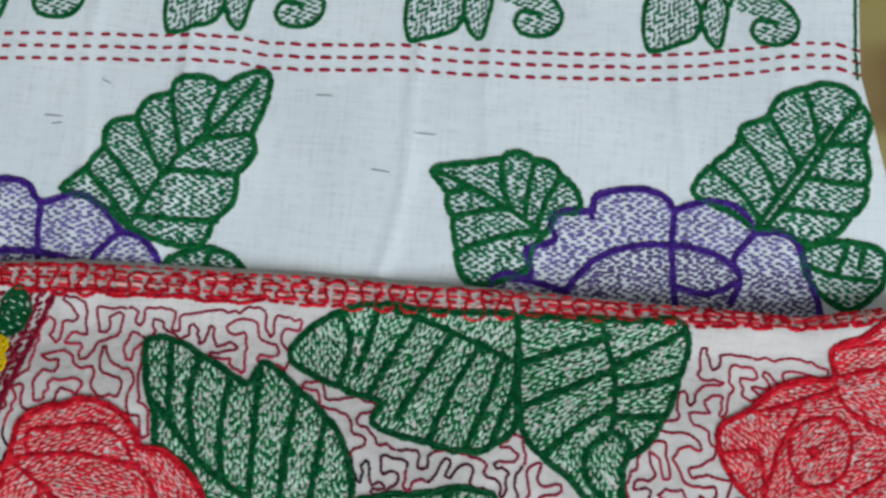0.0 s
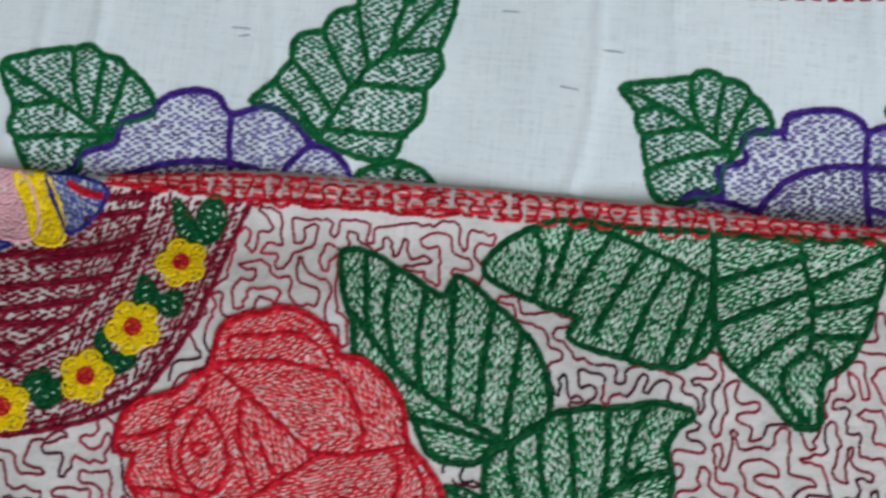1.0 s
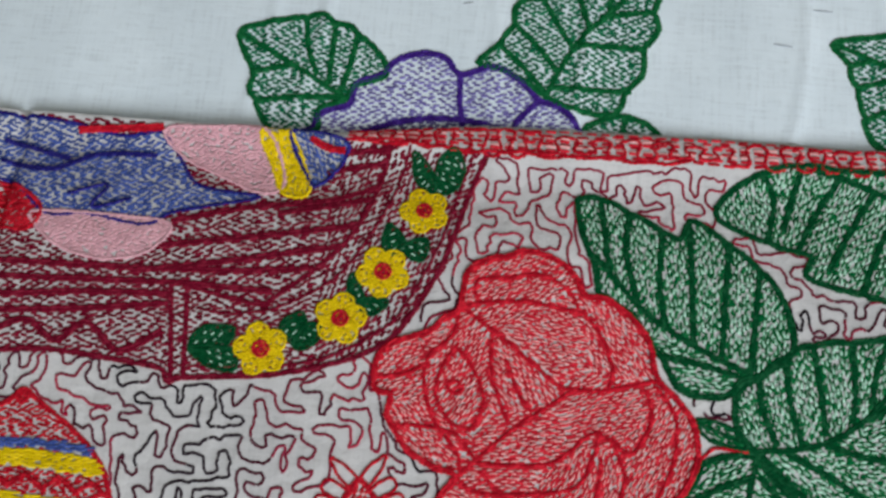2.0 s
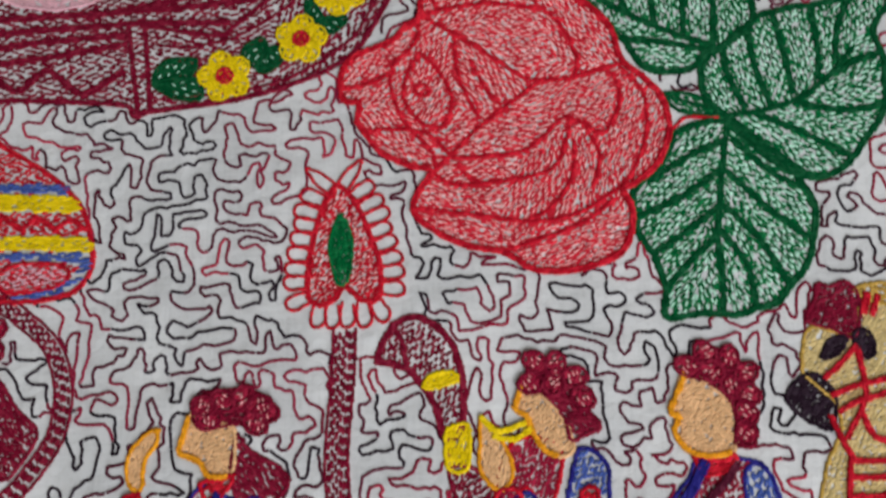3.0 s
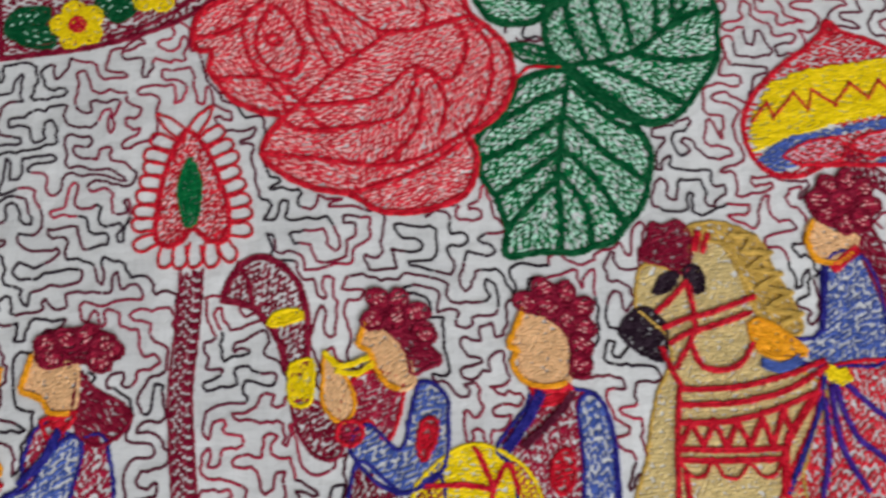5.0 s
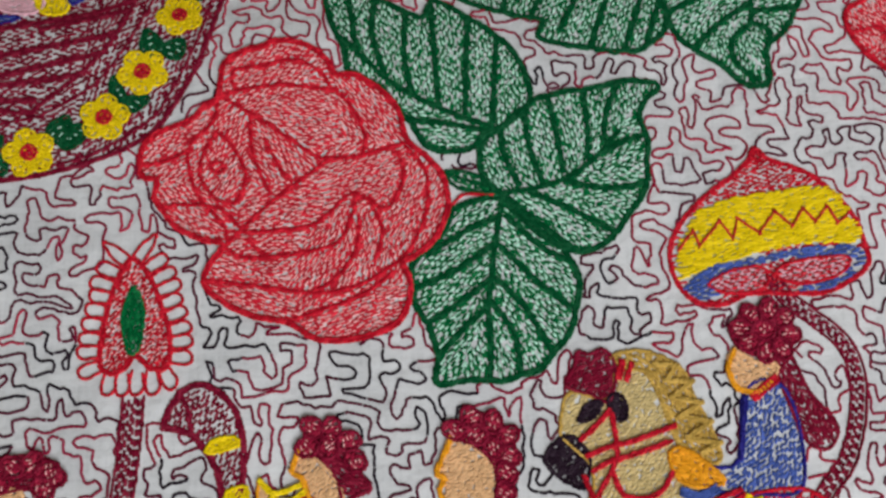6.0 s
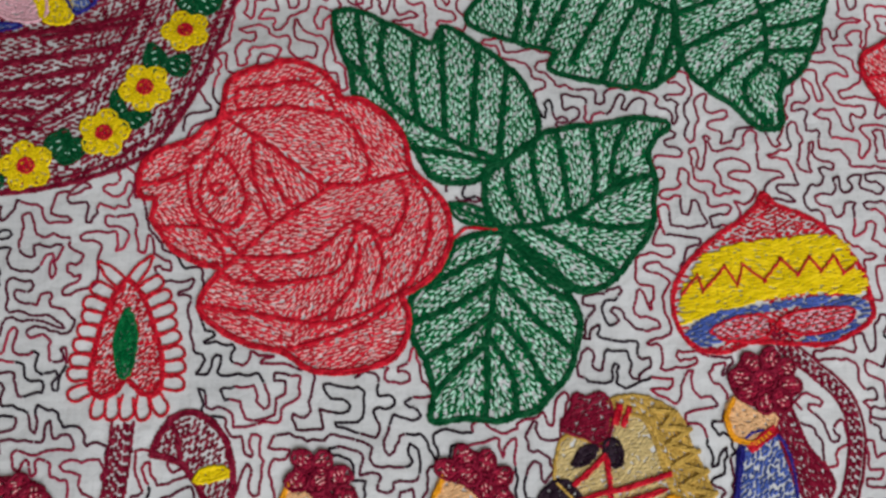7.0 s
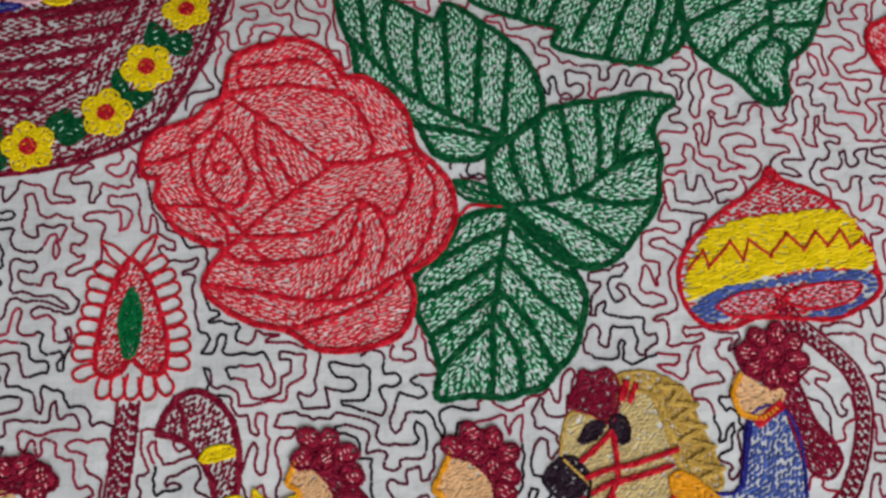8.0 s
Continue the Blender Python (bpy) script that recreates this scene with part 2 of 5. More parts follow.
class Work:
    """Stitches gathered for one mesh: rows of x, y, angle, length, width, height, material."""

    def __init__(self, height):
        self.rows, self.lines, self.height, self.rng, self.lift = [], [], height, np.random.default_rng(5), 0.0

    def put(self, x, y, angle, length, width, tall, mat):
        n = len(x)
        self.rows.append((np.c_[x, y, np.broadcast_to(angle, n), np.broadcast_to(length, n), np.broadcast_to(width, n), np.broadcast_to(tall, n)], mat, self.lift))

    def fill(self, poly, angle, mat, row=1.5, length=3.6, gap=1.8, width=1.45, tall=0.32, wave=0.5, keep=None, jitter=0.19):
        """Rows of running stitch inside an outline."""
        poly = np.array(poly)
        r, mid = self.rng, poly.mean(0)
        c, s = math.cos(radians(angle)), math.sin(radians(angle))
        q = (poly - mid) @ np.array([[c, -s], [s, c]])
        u0, v0, u1, v1 = *q.min(0), *q.max(0)
        us, vs, off = [], [], 0.0
        for k, v in enumerate(np.arange(v0, v1, row)):
            u = np.arange(u0 - 4, u1 + 4, length + gap)
            off += (length + gap) * 0.5 + r.normal(0, 0.45)
            u = u + off % (length + gap) + r.normal(0, 0.5, len(u))
            us.append(u)
            vs.append(v + wave * np.sin(u / 11 + v / 23) + r.normal(0, 0.17, len(u)))
        u, v = np.concatenate(us), np.concatenate(vs)
        x, y = u * c - v * s + mid[0], u * s + v * c + mid[1]
        long = length * r.uniform(0.65, 1.3, len(x))
        ok = inside(poly, x, y) & inside(poly, x + c * long * 0.42, y + s * long * 0.42) & inside(poly, x - c * long * 0.42, y - s * long * 0.42)
        if keep is not None:
            ok &= keep(x, y)
        n = ok.sum()
        if n:
            self.put(x[ok], y[ok], radians(angle) + r.normal(0, jitter, n), long[ok], width * r.uniform(0.8, 1.15, n), tall, mat)

    def cord(self, line, mat, width=1.6, length=3.4, step=2.0, tall=0.6, slant=0.16, rows=1, start=0.0):
        """Stem stitch: slanted stitches that overlap along a line."""
        line = np.array(line, float)
        r = self.rng
        p, _ = even(line, step, start)
        if len(p) < 3:
            return
        d = np.gradient(p, axis=0)
        a = np.arctan2(d[:, 1], d[:, 0])
        for k in range(rows):
            off = (k - (rows - 1) / 2) * width * 0.72 + r.normal(0, 0.12, len(p))
            self.put(p[:, 0] - np.sin(a) * off, p[:, 1] + np.cos(a) * off, a + slant + r.normal(0, 0.08, len(p)), length * r.uniform(0.85, 1.15, len(p)), width * r.uniform(0.85, 1.15, len(p)), tall, mat)

    def tube(self, line, mat, width, tall, stitch=3.0):
        """One unbroken thread, pinched where each stitch dips into the cloth."""
        p, _ = even(np.array(line, float), 0.6)
        if len(p) > 4:
            self.lines.append((p, mat, width, tall, stitch))

    def dashes(self, line, mat, length=3.2, gap=1.0, width=1.0, tall=0.4):
        self.cord(line, mat, width, length, length + gap, tall, 0.0, 1, self.rng.uniform(0, length + gap))

    def mesh(self, name):
        mats, verts, faces, slots, base = [], [], [], [], 0
        for d, mat, lift in self.rows:
            if mat not in mats:
                mats.append(mat)
            n = len(d)
            if not n:
                continue
            x, y, a, long, wide, tall = d.T
            c, s = np.cos(a), np.sin(a)
            ring = []
            for along, w, h in ((-0.5, 0.55, 0.05), (-0.34, 1, 0.9), (0.32, 1, 0.95), (0.5, 0.6, 0.05)):
                px, py = x + c * along * long, y + s * along * long
                z = self.height(px, py) + 0.22 + lift
                for side, up in ((-0.5, -0.25), (-0.3, 1.0), (0.32, 0.95), (0.5, -0.25)):
                    ring.append(np.c_[px - s * side * wide * w, py + c * side * wide * w, z + tall * (h if up > 0 else -0.55)])
            v = np.stack(ring, 1).reshape(-1, 3) * MM
            f = np.array([(4 * i + j, 4 * i + j + 1, 4 * i + j + 5, 4 * i + j + 4) for i in range(3) for j in range(3)])
            f = (f[None] + (np.arange(n) * 16)[:, None, None] + base).reshape(-1, 4)
            base += len(v)
            verts.append(v)
            faces.append(f[:, ::-1])
            slots.append(np.full(len(f), mats.index(mat)))
        for p, mat, width, tall, stitch in self.lines:
            if mat not in mats:
                mats.append(mat)
            d = np.gradient(p, axis=0)
            a = np.arctan2(d[:, 1], d[:, 0])
            dip = np.abs(np.sin(np.arange(len(p)) * 0.6 / stitch * math.pi + self.rng.uniform(0, 3))) ** 0.5
            wide, high = width * (0.62 + 0.38 * dip) * self.rng.uniform(0.92, 1.08, len(p)), tall * (0.25 + 0.75 * dip)
            z = self.height(p[:, 0], p[:, 1]) + 0.22
            ring = [np.c_[p[:, 0] - np.sin(a) * k * wide, p[:, 1] + np.cos(a) * k * wide, z + high * h] for k, h in ((-0.5, -0.4), (-0.24, 1.0), (0.24, 1.0), (0.5, -0.4))]
            v = np.stack(ring, 1).reshape(-1, 3) * MM
            i = np.arange(len(p) - 1) * 4
            f = np.vstack([np.c_[i + j, i + j + 4, i + j + 5, i + j + 1] for j in range(3)]) + base
            base += len(v)
            verts.append(v)
            faces.append(f)
            slots.append(np.full(len(f), mats.index(mat)))
        me = bpy.data.meshes.new(name)
        verts, faces, slots = np.vstack(verts), np.vstack(faces), np.concatenate(slots)
        me.vertices.add(len(verts))
        me.vertices.foreach_set("co", verts.ravel())
        me.loops.add(faces.size)
        me.loops.foreach_set("vertex_index", faces.ravel().astype(np.int32))
        me.polygons.add(len(faces))
        me.polygons.foreach_set("loop_start", np.arange(0, faces.size, 4, dtype=np.int32))
        me.polygons.foreach_set("material_index", slots.astype(np.int32))
        me.polygons.foreach_set("use_smooth", np.ones(len(faces), bool))
        for m in mats:
            me.materials.append(m)
        me.update(calc_edges=True)
        return me


def sew(name, work, parent, label=""):
    """Links gathered stitches as one part under its thing."""
    if not work.lines and not any(len(d) for d, _, _ in work.rows):
        return None
    ob = new(name, work.mesh(name))
    ob.parent = parent
    return tagged(ob, label) if label else ob


# ---- the room: bed, floor and plain walls ----
WALL = plain("wall_plaster", (0.62, 0.61, 0.58), (0.68, 0.67, 0.64), 3, 0.9)
FLOOR = plain("floor_concrete", (0.22, 0.2, 0.18), (0.3, 0.28, 0.25), 5, 0.7)


def box(bm, x0, x1, y0, y1, z0, z1):
    m = Matrix.Translation(((x0 + x1) / 2, (y0 + y1) / 2, (z0 + z1) / 2)) @ Matrix.Diagonal((x1 - x0, y1 - y0, z1 - z0, 1))
    return bmesh.ops.create_cube(bm, size=1, matrix=m)


def part(name, bm, material, parent, label="", bevel=0.0):
    if bevel:
        bmesh.ops.bevel(bm, geom=list(bm.edges), offset=bevel, segments=3, profile=0.5, affect="EDGES")
    me = bpy.data.meshes.new(name)
    bm.to_mesh(me)
    bm.free()
    me.materials.append(material)
    ob = new(name, me)
    ob.parent = parent
    return tagged(ob, label) if label else ob


def room():
    sides = {
        "wall_north": [(-2.1, 2.1, 2.0, 2.1, -0.55, 2.1)],
        "wall_east": [(2.0, 2.1, -1.4, 2.0, -0.55, 2.1)],
        "wall_west": [(-2.1, -2.0, -1.4, 2.0, -0.55, 2.1)],
        "wall_south": [(-2.1, -0.3, -1.5, -1.4, -0.55, 2.1), (1.8, 2.1, -1.5, -1.4, -0.55, 2.1), (-0.3, 1.8, -1.5, -1.4, -0.55, 0.7), (-0.3, 1.8, -1.5, -1.4, 2.0, 2.1)],
        "ceiling": [(-2.1, 2.1, -1.5, 2.1, 2.1, 2.2)],
        "floor": [(-2.1, 2.1, -1.5, 2.1, -0.65, -0.55)],
    }
    for name, boxes in sides.items():
        bm = bmesh.new()
        for b in boxes:
            box(bm, *b)
        tagged(part(name, bm, FLOOR if name == "floor" else WALL, None), "bare concrete floor" if name == "floor" else "plain off-white plaster", name.split("_")[0], kind="structure")


room()


def bedspread_material():
    """Printed cover: large olive leaves on dark maroon."""
    m, n, l, p = nodes_of("bedspread_print")
    coord = n.new("ShaderNodeTexCoord")
    warp = n.new("ShaderNodeTexNoise")
    warp.inputs["Scale"].default_value = 6
    l.new(coord.outputs["Object"], warp.inputs["Vector"])
    colour = ramp(n, l, warp.outputs[0], [(0.34, srgb(86, 14, 22)), (0.37, srgb(150, 138, 84)), (0.58, srgb(176, 166, 110)), (0.62, srgb(96, 84, 40))])
    l.new(colour, p.inputs["Base Color"])
    p.inputs["Roughness"].default_value = 0.85
    return m


bed = tagged(new("bed"), "bed under a printed maroon and olive cover", "bed")
bed.location = (0, 0.1, -0.55)
bm = bmesh.new()
box(bm, -0.95, 0.95, -0.9, 0.95, 0.30, 0.535)
part("mattress", bm, bedspread_material(), bed, "maroon and olive printed cover", 0.03)
for sx in (-0.85, 0.85):
    for sy in (-0.8, 0.85):
        bm = bmesh.new()
        box(bm, sx - 0.04, sx + 0.04, sy - 0.04, sy + 0.04, 0.0, 0.31)
        part("leg", bm, plain("dark_wood", (0.06, 0.035, 0.02), (0.1, 0.06, 0.035), 20, 0.5), bed, "", 0.006)


# ---- the two cloths ----
def cloth_mesh(name, xs, ys_of, height, material, drop, bend=None):
    """A sheet with its own thickness: the upper face, hemmed edges and the underside."""
    nx, ny = len(xs), len(ys_of(xs[0]))
    x = np.repeat(np.array(xs)[:, None], ny, 1)
    y = np.array([ys_of(a) for a in xs])
    if bend:
        x = x + bend(x, y)
    z = height(x, y)
    verts = np.stack([x, y, z], 2).reshape(-1, 3)
    low = np.stack([x, y, np.minimum(z - 0.4, np.full_like(z, drop))], 2).reshape(-1, 3)
    i, j = np.meshgrid(np.arange(nx - 1), np.arange(ny - 1), indexing="ij")
    a = (i * ny + j).ravel()
    top = np.c_[a, a + ny, a + ny + 1, a + 1]
    n = len(verts)
    rim = [k * ny for k in range(nx)] + [(nx - 1) * ny + k for k in range(1, ny)] + [k * ny + ny - 1 for k in range(nx - 2, -1, -1)] + [k for k in range(ny - 2, 0, -1)]
    side = [(p, p + n, q + n, q) for p, q in zip(rim, rim[1:] + rim[:1])]
    me = bpy.data.meshes.new(name)
    me.from_pydata((np.vstack([verts, low]) * MM).tolist(), [], top.tolist() + (top[:, ::-1] + n).tolist() + side)
    me.polygons.foreach_set("use_smooth", np.ones(len(me.polygons), bool))
    me.materials.append(material)
    return me


quilt = tagged(new("embroidered_quilt"), "white quilt embroidered with red roses, folded over a white cloth", "quilt")
sheet = tagged(new("embroidered_cloth"), "white cotton cloth with purple flowers, spread on the bed", "cloth")


def quilt_rows(x):
    f, w = float(np.interp(x, FOLD_X, FOLD_Y)), float(np.interp(x, FOLD_X, BAND_W))
    return np.r_[np.linspace(-300, f - 26, 215), np.linspace(f - 25, f - 1, 25), f + w * np.linspace(0, 1.25, 14)]


ob = new("cloth", cloth_mesh("cloth", np.r_[np.arange(-420, -348, 2.0), np.arange(-348, -328, 0.8), np.arange(-328, 301, 2.0)], quilt_rows, quilt_z, QUILT_CLOTH, -9.6))
ob.parent = quilt
ob = new("cloth", cloth_mesh("cloth", np.arange(-430, 232.6, 2.5), lambda x: np.linspace(60, 400, 180) + 0 * x, sheet_z, SHEET_CLOTH, -11.5, lambda x, y: np.clip((258 - y) / 100, 0, 1.6) * 22 * np.clip((x - 150) / 80, 0, 1)))
ob.parent = sheet

MOTIFS = []


def claim(outline):
    """Keeps the ground quilting clear of a motif."""
    MOTIFS.append(np.array(outline))
    return np.array(outline)


# ---- leaves ----
def lobed(shape, veins, swell):
    """Lets a leaf's margin swell between the ends of its veins."""
    ends = set()
    for v in veins:
        for e in (v[0], v[-1]):
            d = np.linalg.norm(shape - np.array(e, float), axis=1)
            if d.min() < 5:
                ends.add(int(d.argmin()))
    ends, n = sorted(ends), len(shape)
    d = np.roll(shape, -1, 0) - np.roll(shape, 1, 0)
    out = np.c_[d[:, 1], -d[:, 0]] / np.maximum(np.linalg.norm(d, axis=1), 1e-6)[:, None]
    area = np.sum(shape[:, 0] * np.roll(shape[:, 1], -1) - np.roll(shape[:, 0], -1) * shape[:, 1])
    out = out if area > 0 else -out
    push = np.zeros(n)
    for a, b in zip(ends, ends[1:]):
        if 4 < b - a < 34:
            k = np.arange(a, b + 1)
            push[k] = swell * (np.sin((k - a) / (b - a) * math.pi) ** 0.7 - 0.45)
    return shape + out * push[:, None]


def leaf(parent, outline, midrib, veins, height, angle, fill, edge, rows=2, row=1.3, width=1.36, length=3.7, gap=2.1, label=""):
    shape = lobed(spline(outline, True), veins, 0.9 if parent is quilt else 2.0)
    if parent is quilt:
        claim(shape)
    rib = spline(midrib)
    work = Work(height)
    work.cord(np.vstack([shape, shape[:1]]), edge, 1.75, rows=rows)
    top = sew("leaf", work, parent, label)
    (ax, ay), (bx, by) = rib[0], rib[-1]
    left = Work(height)
    side = lambda x, y: (bx - ax) * (y - ay) - (by - ay) * (x - ax)
    if parent is quilt:
        # rows run beside the nearest vein, dark along it and flecked white between two veins
        curves = [spline(v) for v in veins] or [rib]
        away = clear_of([shape, rib] + curves, 1.9)
        for k, curve in enumerate(curves):
            (ux, uy), (vx, vy) = curve[0], curve[-1]
            run = math.degrees(math.atan2(vy - uy, vx - ux))
            own = lambda x, y, k=k: np.argmin([((x[:, None] - c[None, ::3, 0]) ** 2 + (y[:, None] - c[None, ::3, 1]) ** 2).min(1) for c in curves], 0) == k
            left.rng = np.random.default_rng(40 + k)
            left.fill(shape, run, fill, row, 3.6, 0.7, width, keep=own, jitter=0.12)
            # raised pale dashes stand in for cloth gaps, tinted as by bounced green
            left.fill(shape, run + 6, MINT, 1.75, 2.7, 1.6, 1.1, 0.55, 0.7, keep=lambda x, y, own=own: own(x, y) & away(x, y), jitter=0.2)
    else:
        left.fill(shape, angle[0], fill, row, length, gap, width, keep=lambda x, y: side(x, y) >= 0, jitter=0.1)
        left.fill(shape, angle[1], fill, row, length, gap, width, keep=lambda x, y: side(x, y) < 0, jitter=0.1)
    sew("filling", left, top)
    line = Work(height)
    line.cord(rib, edge, 1.5, rows=rows)
    sew("midrib", line, top)
    for v in veins:
        line = Work(height)
        line.cord(spline(v), edge, 1.65, rows=2)
        sew("vein", line, top)
    return top


LEAF_LABEL = "dark green embroidered leaf with white flecks"
leaf(quilt, [(-80, 106), (-70, 107), (-57, 101), (-43, 94), (-35, 90), (-32, 98), (-29, 100), (-17, 92), (-4, 82), (5, 73), (11, 60), (13, 48), (9, 40), (-0, 34), (-9, 30), (-15, 24), (-27, 23), (-35, 26), (-42, 37), (-49, 46), (-55, 54), (-66, 61), (-70, 63), (-72, 75), (-77, 86), (-80, 98)],
     [(-71, 78), (-53, 59), (-37, 48), (-19, 39), (-4, 33)],
     [[(-57, 100), (-59, 84), (-53, 60)], [(-43, 93), (-44, 70), (-41, 52)], [(-31, 97), (-30, 68), (-29, 45)], [(-14, 89), (-16, 62), (-17, 40)], [(-1, 78), (-3, 57), (-5, 35)], [(-70, 104), (-68, 89), (-66, 74)], [(-42, 38), (-27, 36), (-9, 32)]],
     quilt_z, (-86, -70), LEAF, GREEN, 2, label=LEAF_LABEL)
leaf(quilt, [(-0, 34), (6, 40), (18, 47), (32, 50), (47, 52), (55, 55), (65, 54), (72, 52), (65, 45), (62, 37), (65, 26), (63, 16), (63, 5), (58, -3), (53, -9), (47, -18), (37, -24), (28, -25), (19, -21), (11, -14), (3, -7), (-2, 1), (-9, 7), (-11, 19), (-9, 27)],
     [(-3, 2), (13, 4), (28, 9), (41, 18), (52, 30)],
     [[(-2, 33), (-0, 19), (6, 5)], [(10, 41), (11, 25), (16, 7)], [(21, 46), (24, 28), (26, 11)], [(37, 50), (38, 34), (37, 18)], [(54, 54), (47, 39), (45, 24)], [(64, 28), (54, 25), (45, 20)], [(62, 5), (46, 3), (26, 7)], [(47, -17), (30, -7), (11, 2)], [(28, -24), (13, -11), (-0, 0)]],
     quilt_z, (80, -25), LEAF, GREEN, 2, label=LEAF_LABEL)
leaf(quilt, [(-3, -0), (-14, -1), (-24, -5), (-27, -12), (-33, -20), (-42, -29), (-42, -43), (-39, -52), (-34, -62), (-33, -71), (-33, -81), (-20, -80), (-9, -81), (1, -79), (10, -76), (18, -68), (25, -58), (28, -48), (29, -36), (25, -26), (19, -20), (11, -13), (3, -5)],
     [(-2, -0), (-6, -20), (-9, -39), (-11, -49)],
     [[(-11, -47), (-10, -64), (-11, -80)], [(-9, -47), (-0, -61), (2, -79)], [(-6, -37), (6, -51), (16, -70)], [(-4, -22), (10, -37), (26, -51)], [(-0, -9), (13, -22), (25, -29)], [(-11, -49), (-22, -59), (-32, -69)], [(-9, -37), (-23, -47), (-37, -56)], [(-8, -22), (-23, -32), (-41, -40)], [(-5, -9), (-19, -15), (-36, -25)]],
     quilt_z, (-45, 45), LEAF, GREEN, 2, label=LEAF_LABEL)
leaf(quilt, [(-19, 103), (-16, 112), (-7, 120), (5, 126), (19, 129), (34, 128), (48, 128), (66, 129), (76, 128), (78, 114), (78, 99), (79, 87), (76, 78), (67, 72), (58, 70), (43, 72), (29, 75), (19, 79), (21, 87), (8, 91), (-7, 96)],
     [(77, 109), (59, 116), (39, 123), (24, 127)],
     [[(0, 124), (6, 113), (3, 93)], [(34, 124), (24, 107), (16, 90)], [(49, 119), (39, 101), (28, 81)], [(62, 115), (51, 95), (43, 73)], [(72, 111), (66, 91), (58, 71)], [(78, 99), (73, 85), (69, 74)], [(17, 127), (14, 114), (10, 99)]],
     quilt_z, (58, 58), LEAF, GREEN, 2, label=LEAF_LABEL)
leaf(quilt, [(78, 128), (97, 129), (112, 130), (127, 130), (144, 132), (150, 125), (149, 113), (146, 103), (141, 90), (133, 78), (126, 72), (124, 63), (124, 55), (121, 51), (113, 52), (103, 62), (91, 70), (83, 79), (80, 90), (79, 107), (78, 119)],
     [(112, 129), (119, 110), (120, 93), (119, 83)],
     [[(118, 108), (99, 99), (81, 90)], [(116, 122), (98, 116), (80, 109)], [(119, 93), (104, 83), (91, 71)], [(119, 110), (134, 119), (148, 127)], [(119, 100), (135, 104), (147, 108)], [(120, 89), (133, 90), (140, 90)], [(119, 83), (109, 74), (110, 62), (119, 54)], [(119, 83), (127, 78), (124, 68)]],
     quilt_z, (20, 25), LEAF, GREEN, 2, label=LEAF_LABEL)
leaf(quilt, [(-26, 13), (-14, 11), (-5, 5), (-4, 2), (-14, 3), (-23, 6)], [(-25, 11), (-14, 7), (-5, 3)], [], quilt_z, (-15, -15), LEAF, GREEN, 1, label="small dark green embroidered leaf beside the rose stem")
w = Work(quilt_z)
w.cord(spline([(-25, -3), (-23, -1), (-18, 2), (-5, 1)]), RED, 1.5)
sew("stem", w, quilt, "short red stem stitch")


# ---- roses ----
def rose(outline, lines, seeds, label, size=1.0):
    mid = np.mean(outline, 0)
    sized = lambda points: mid + (np.array(points, float) - mid) * size
    lines = [sized(a) for a in lines]
    shape = claim(spline(sized(outline), True))
    work = Work(quilt_z)
    work.lift = 0.6
    work.cord(np.vstack([shape, shape[:1]]), RED, 1.6, rows=2)
    top = sew("rose", work, quilt, label)
    s = np.array([a for a, _ in seeds])
    away = clear_of([shape] + [spline(a) for a in lines], 1.5)
    for k, (_, angle) in enumerate(seeds):
        petal = Work(quilt_z)
        petal.rng = np.random.default_rng(k)
        nearest = lambda x, y, k=k: np.argmin((x[:, None] - s[:, 0]) ** 2 + (y[:, None] - s[:, 1]) ** 2, 1) == k
        petal.fill(shape, angle, ROSE, 1.15, 4.0, 0.3, 1.35, 0.32, 1.0, keep=nearest, jitter=0.08)
        # pale dashes for the cloth between rows, red bounce painted into their pink
        petal.fill(shape, angle, BLUSH, 1.4, 3.0, 1.2, 0.75, 0.5, 1.0, keep=lambda x, y, nearest=nearest: nearest(x, y) & away(x, y), jitter=0.09)
        sew("petal", petal, top)
    for points in lines:
        line = Work(quilt_z)
        line.cord(spline(points), RED, 1.9, rows=1)
        sew("petal_edge", line, top)
    return top


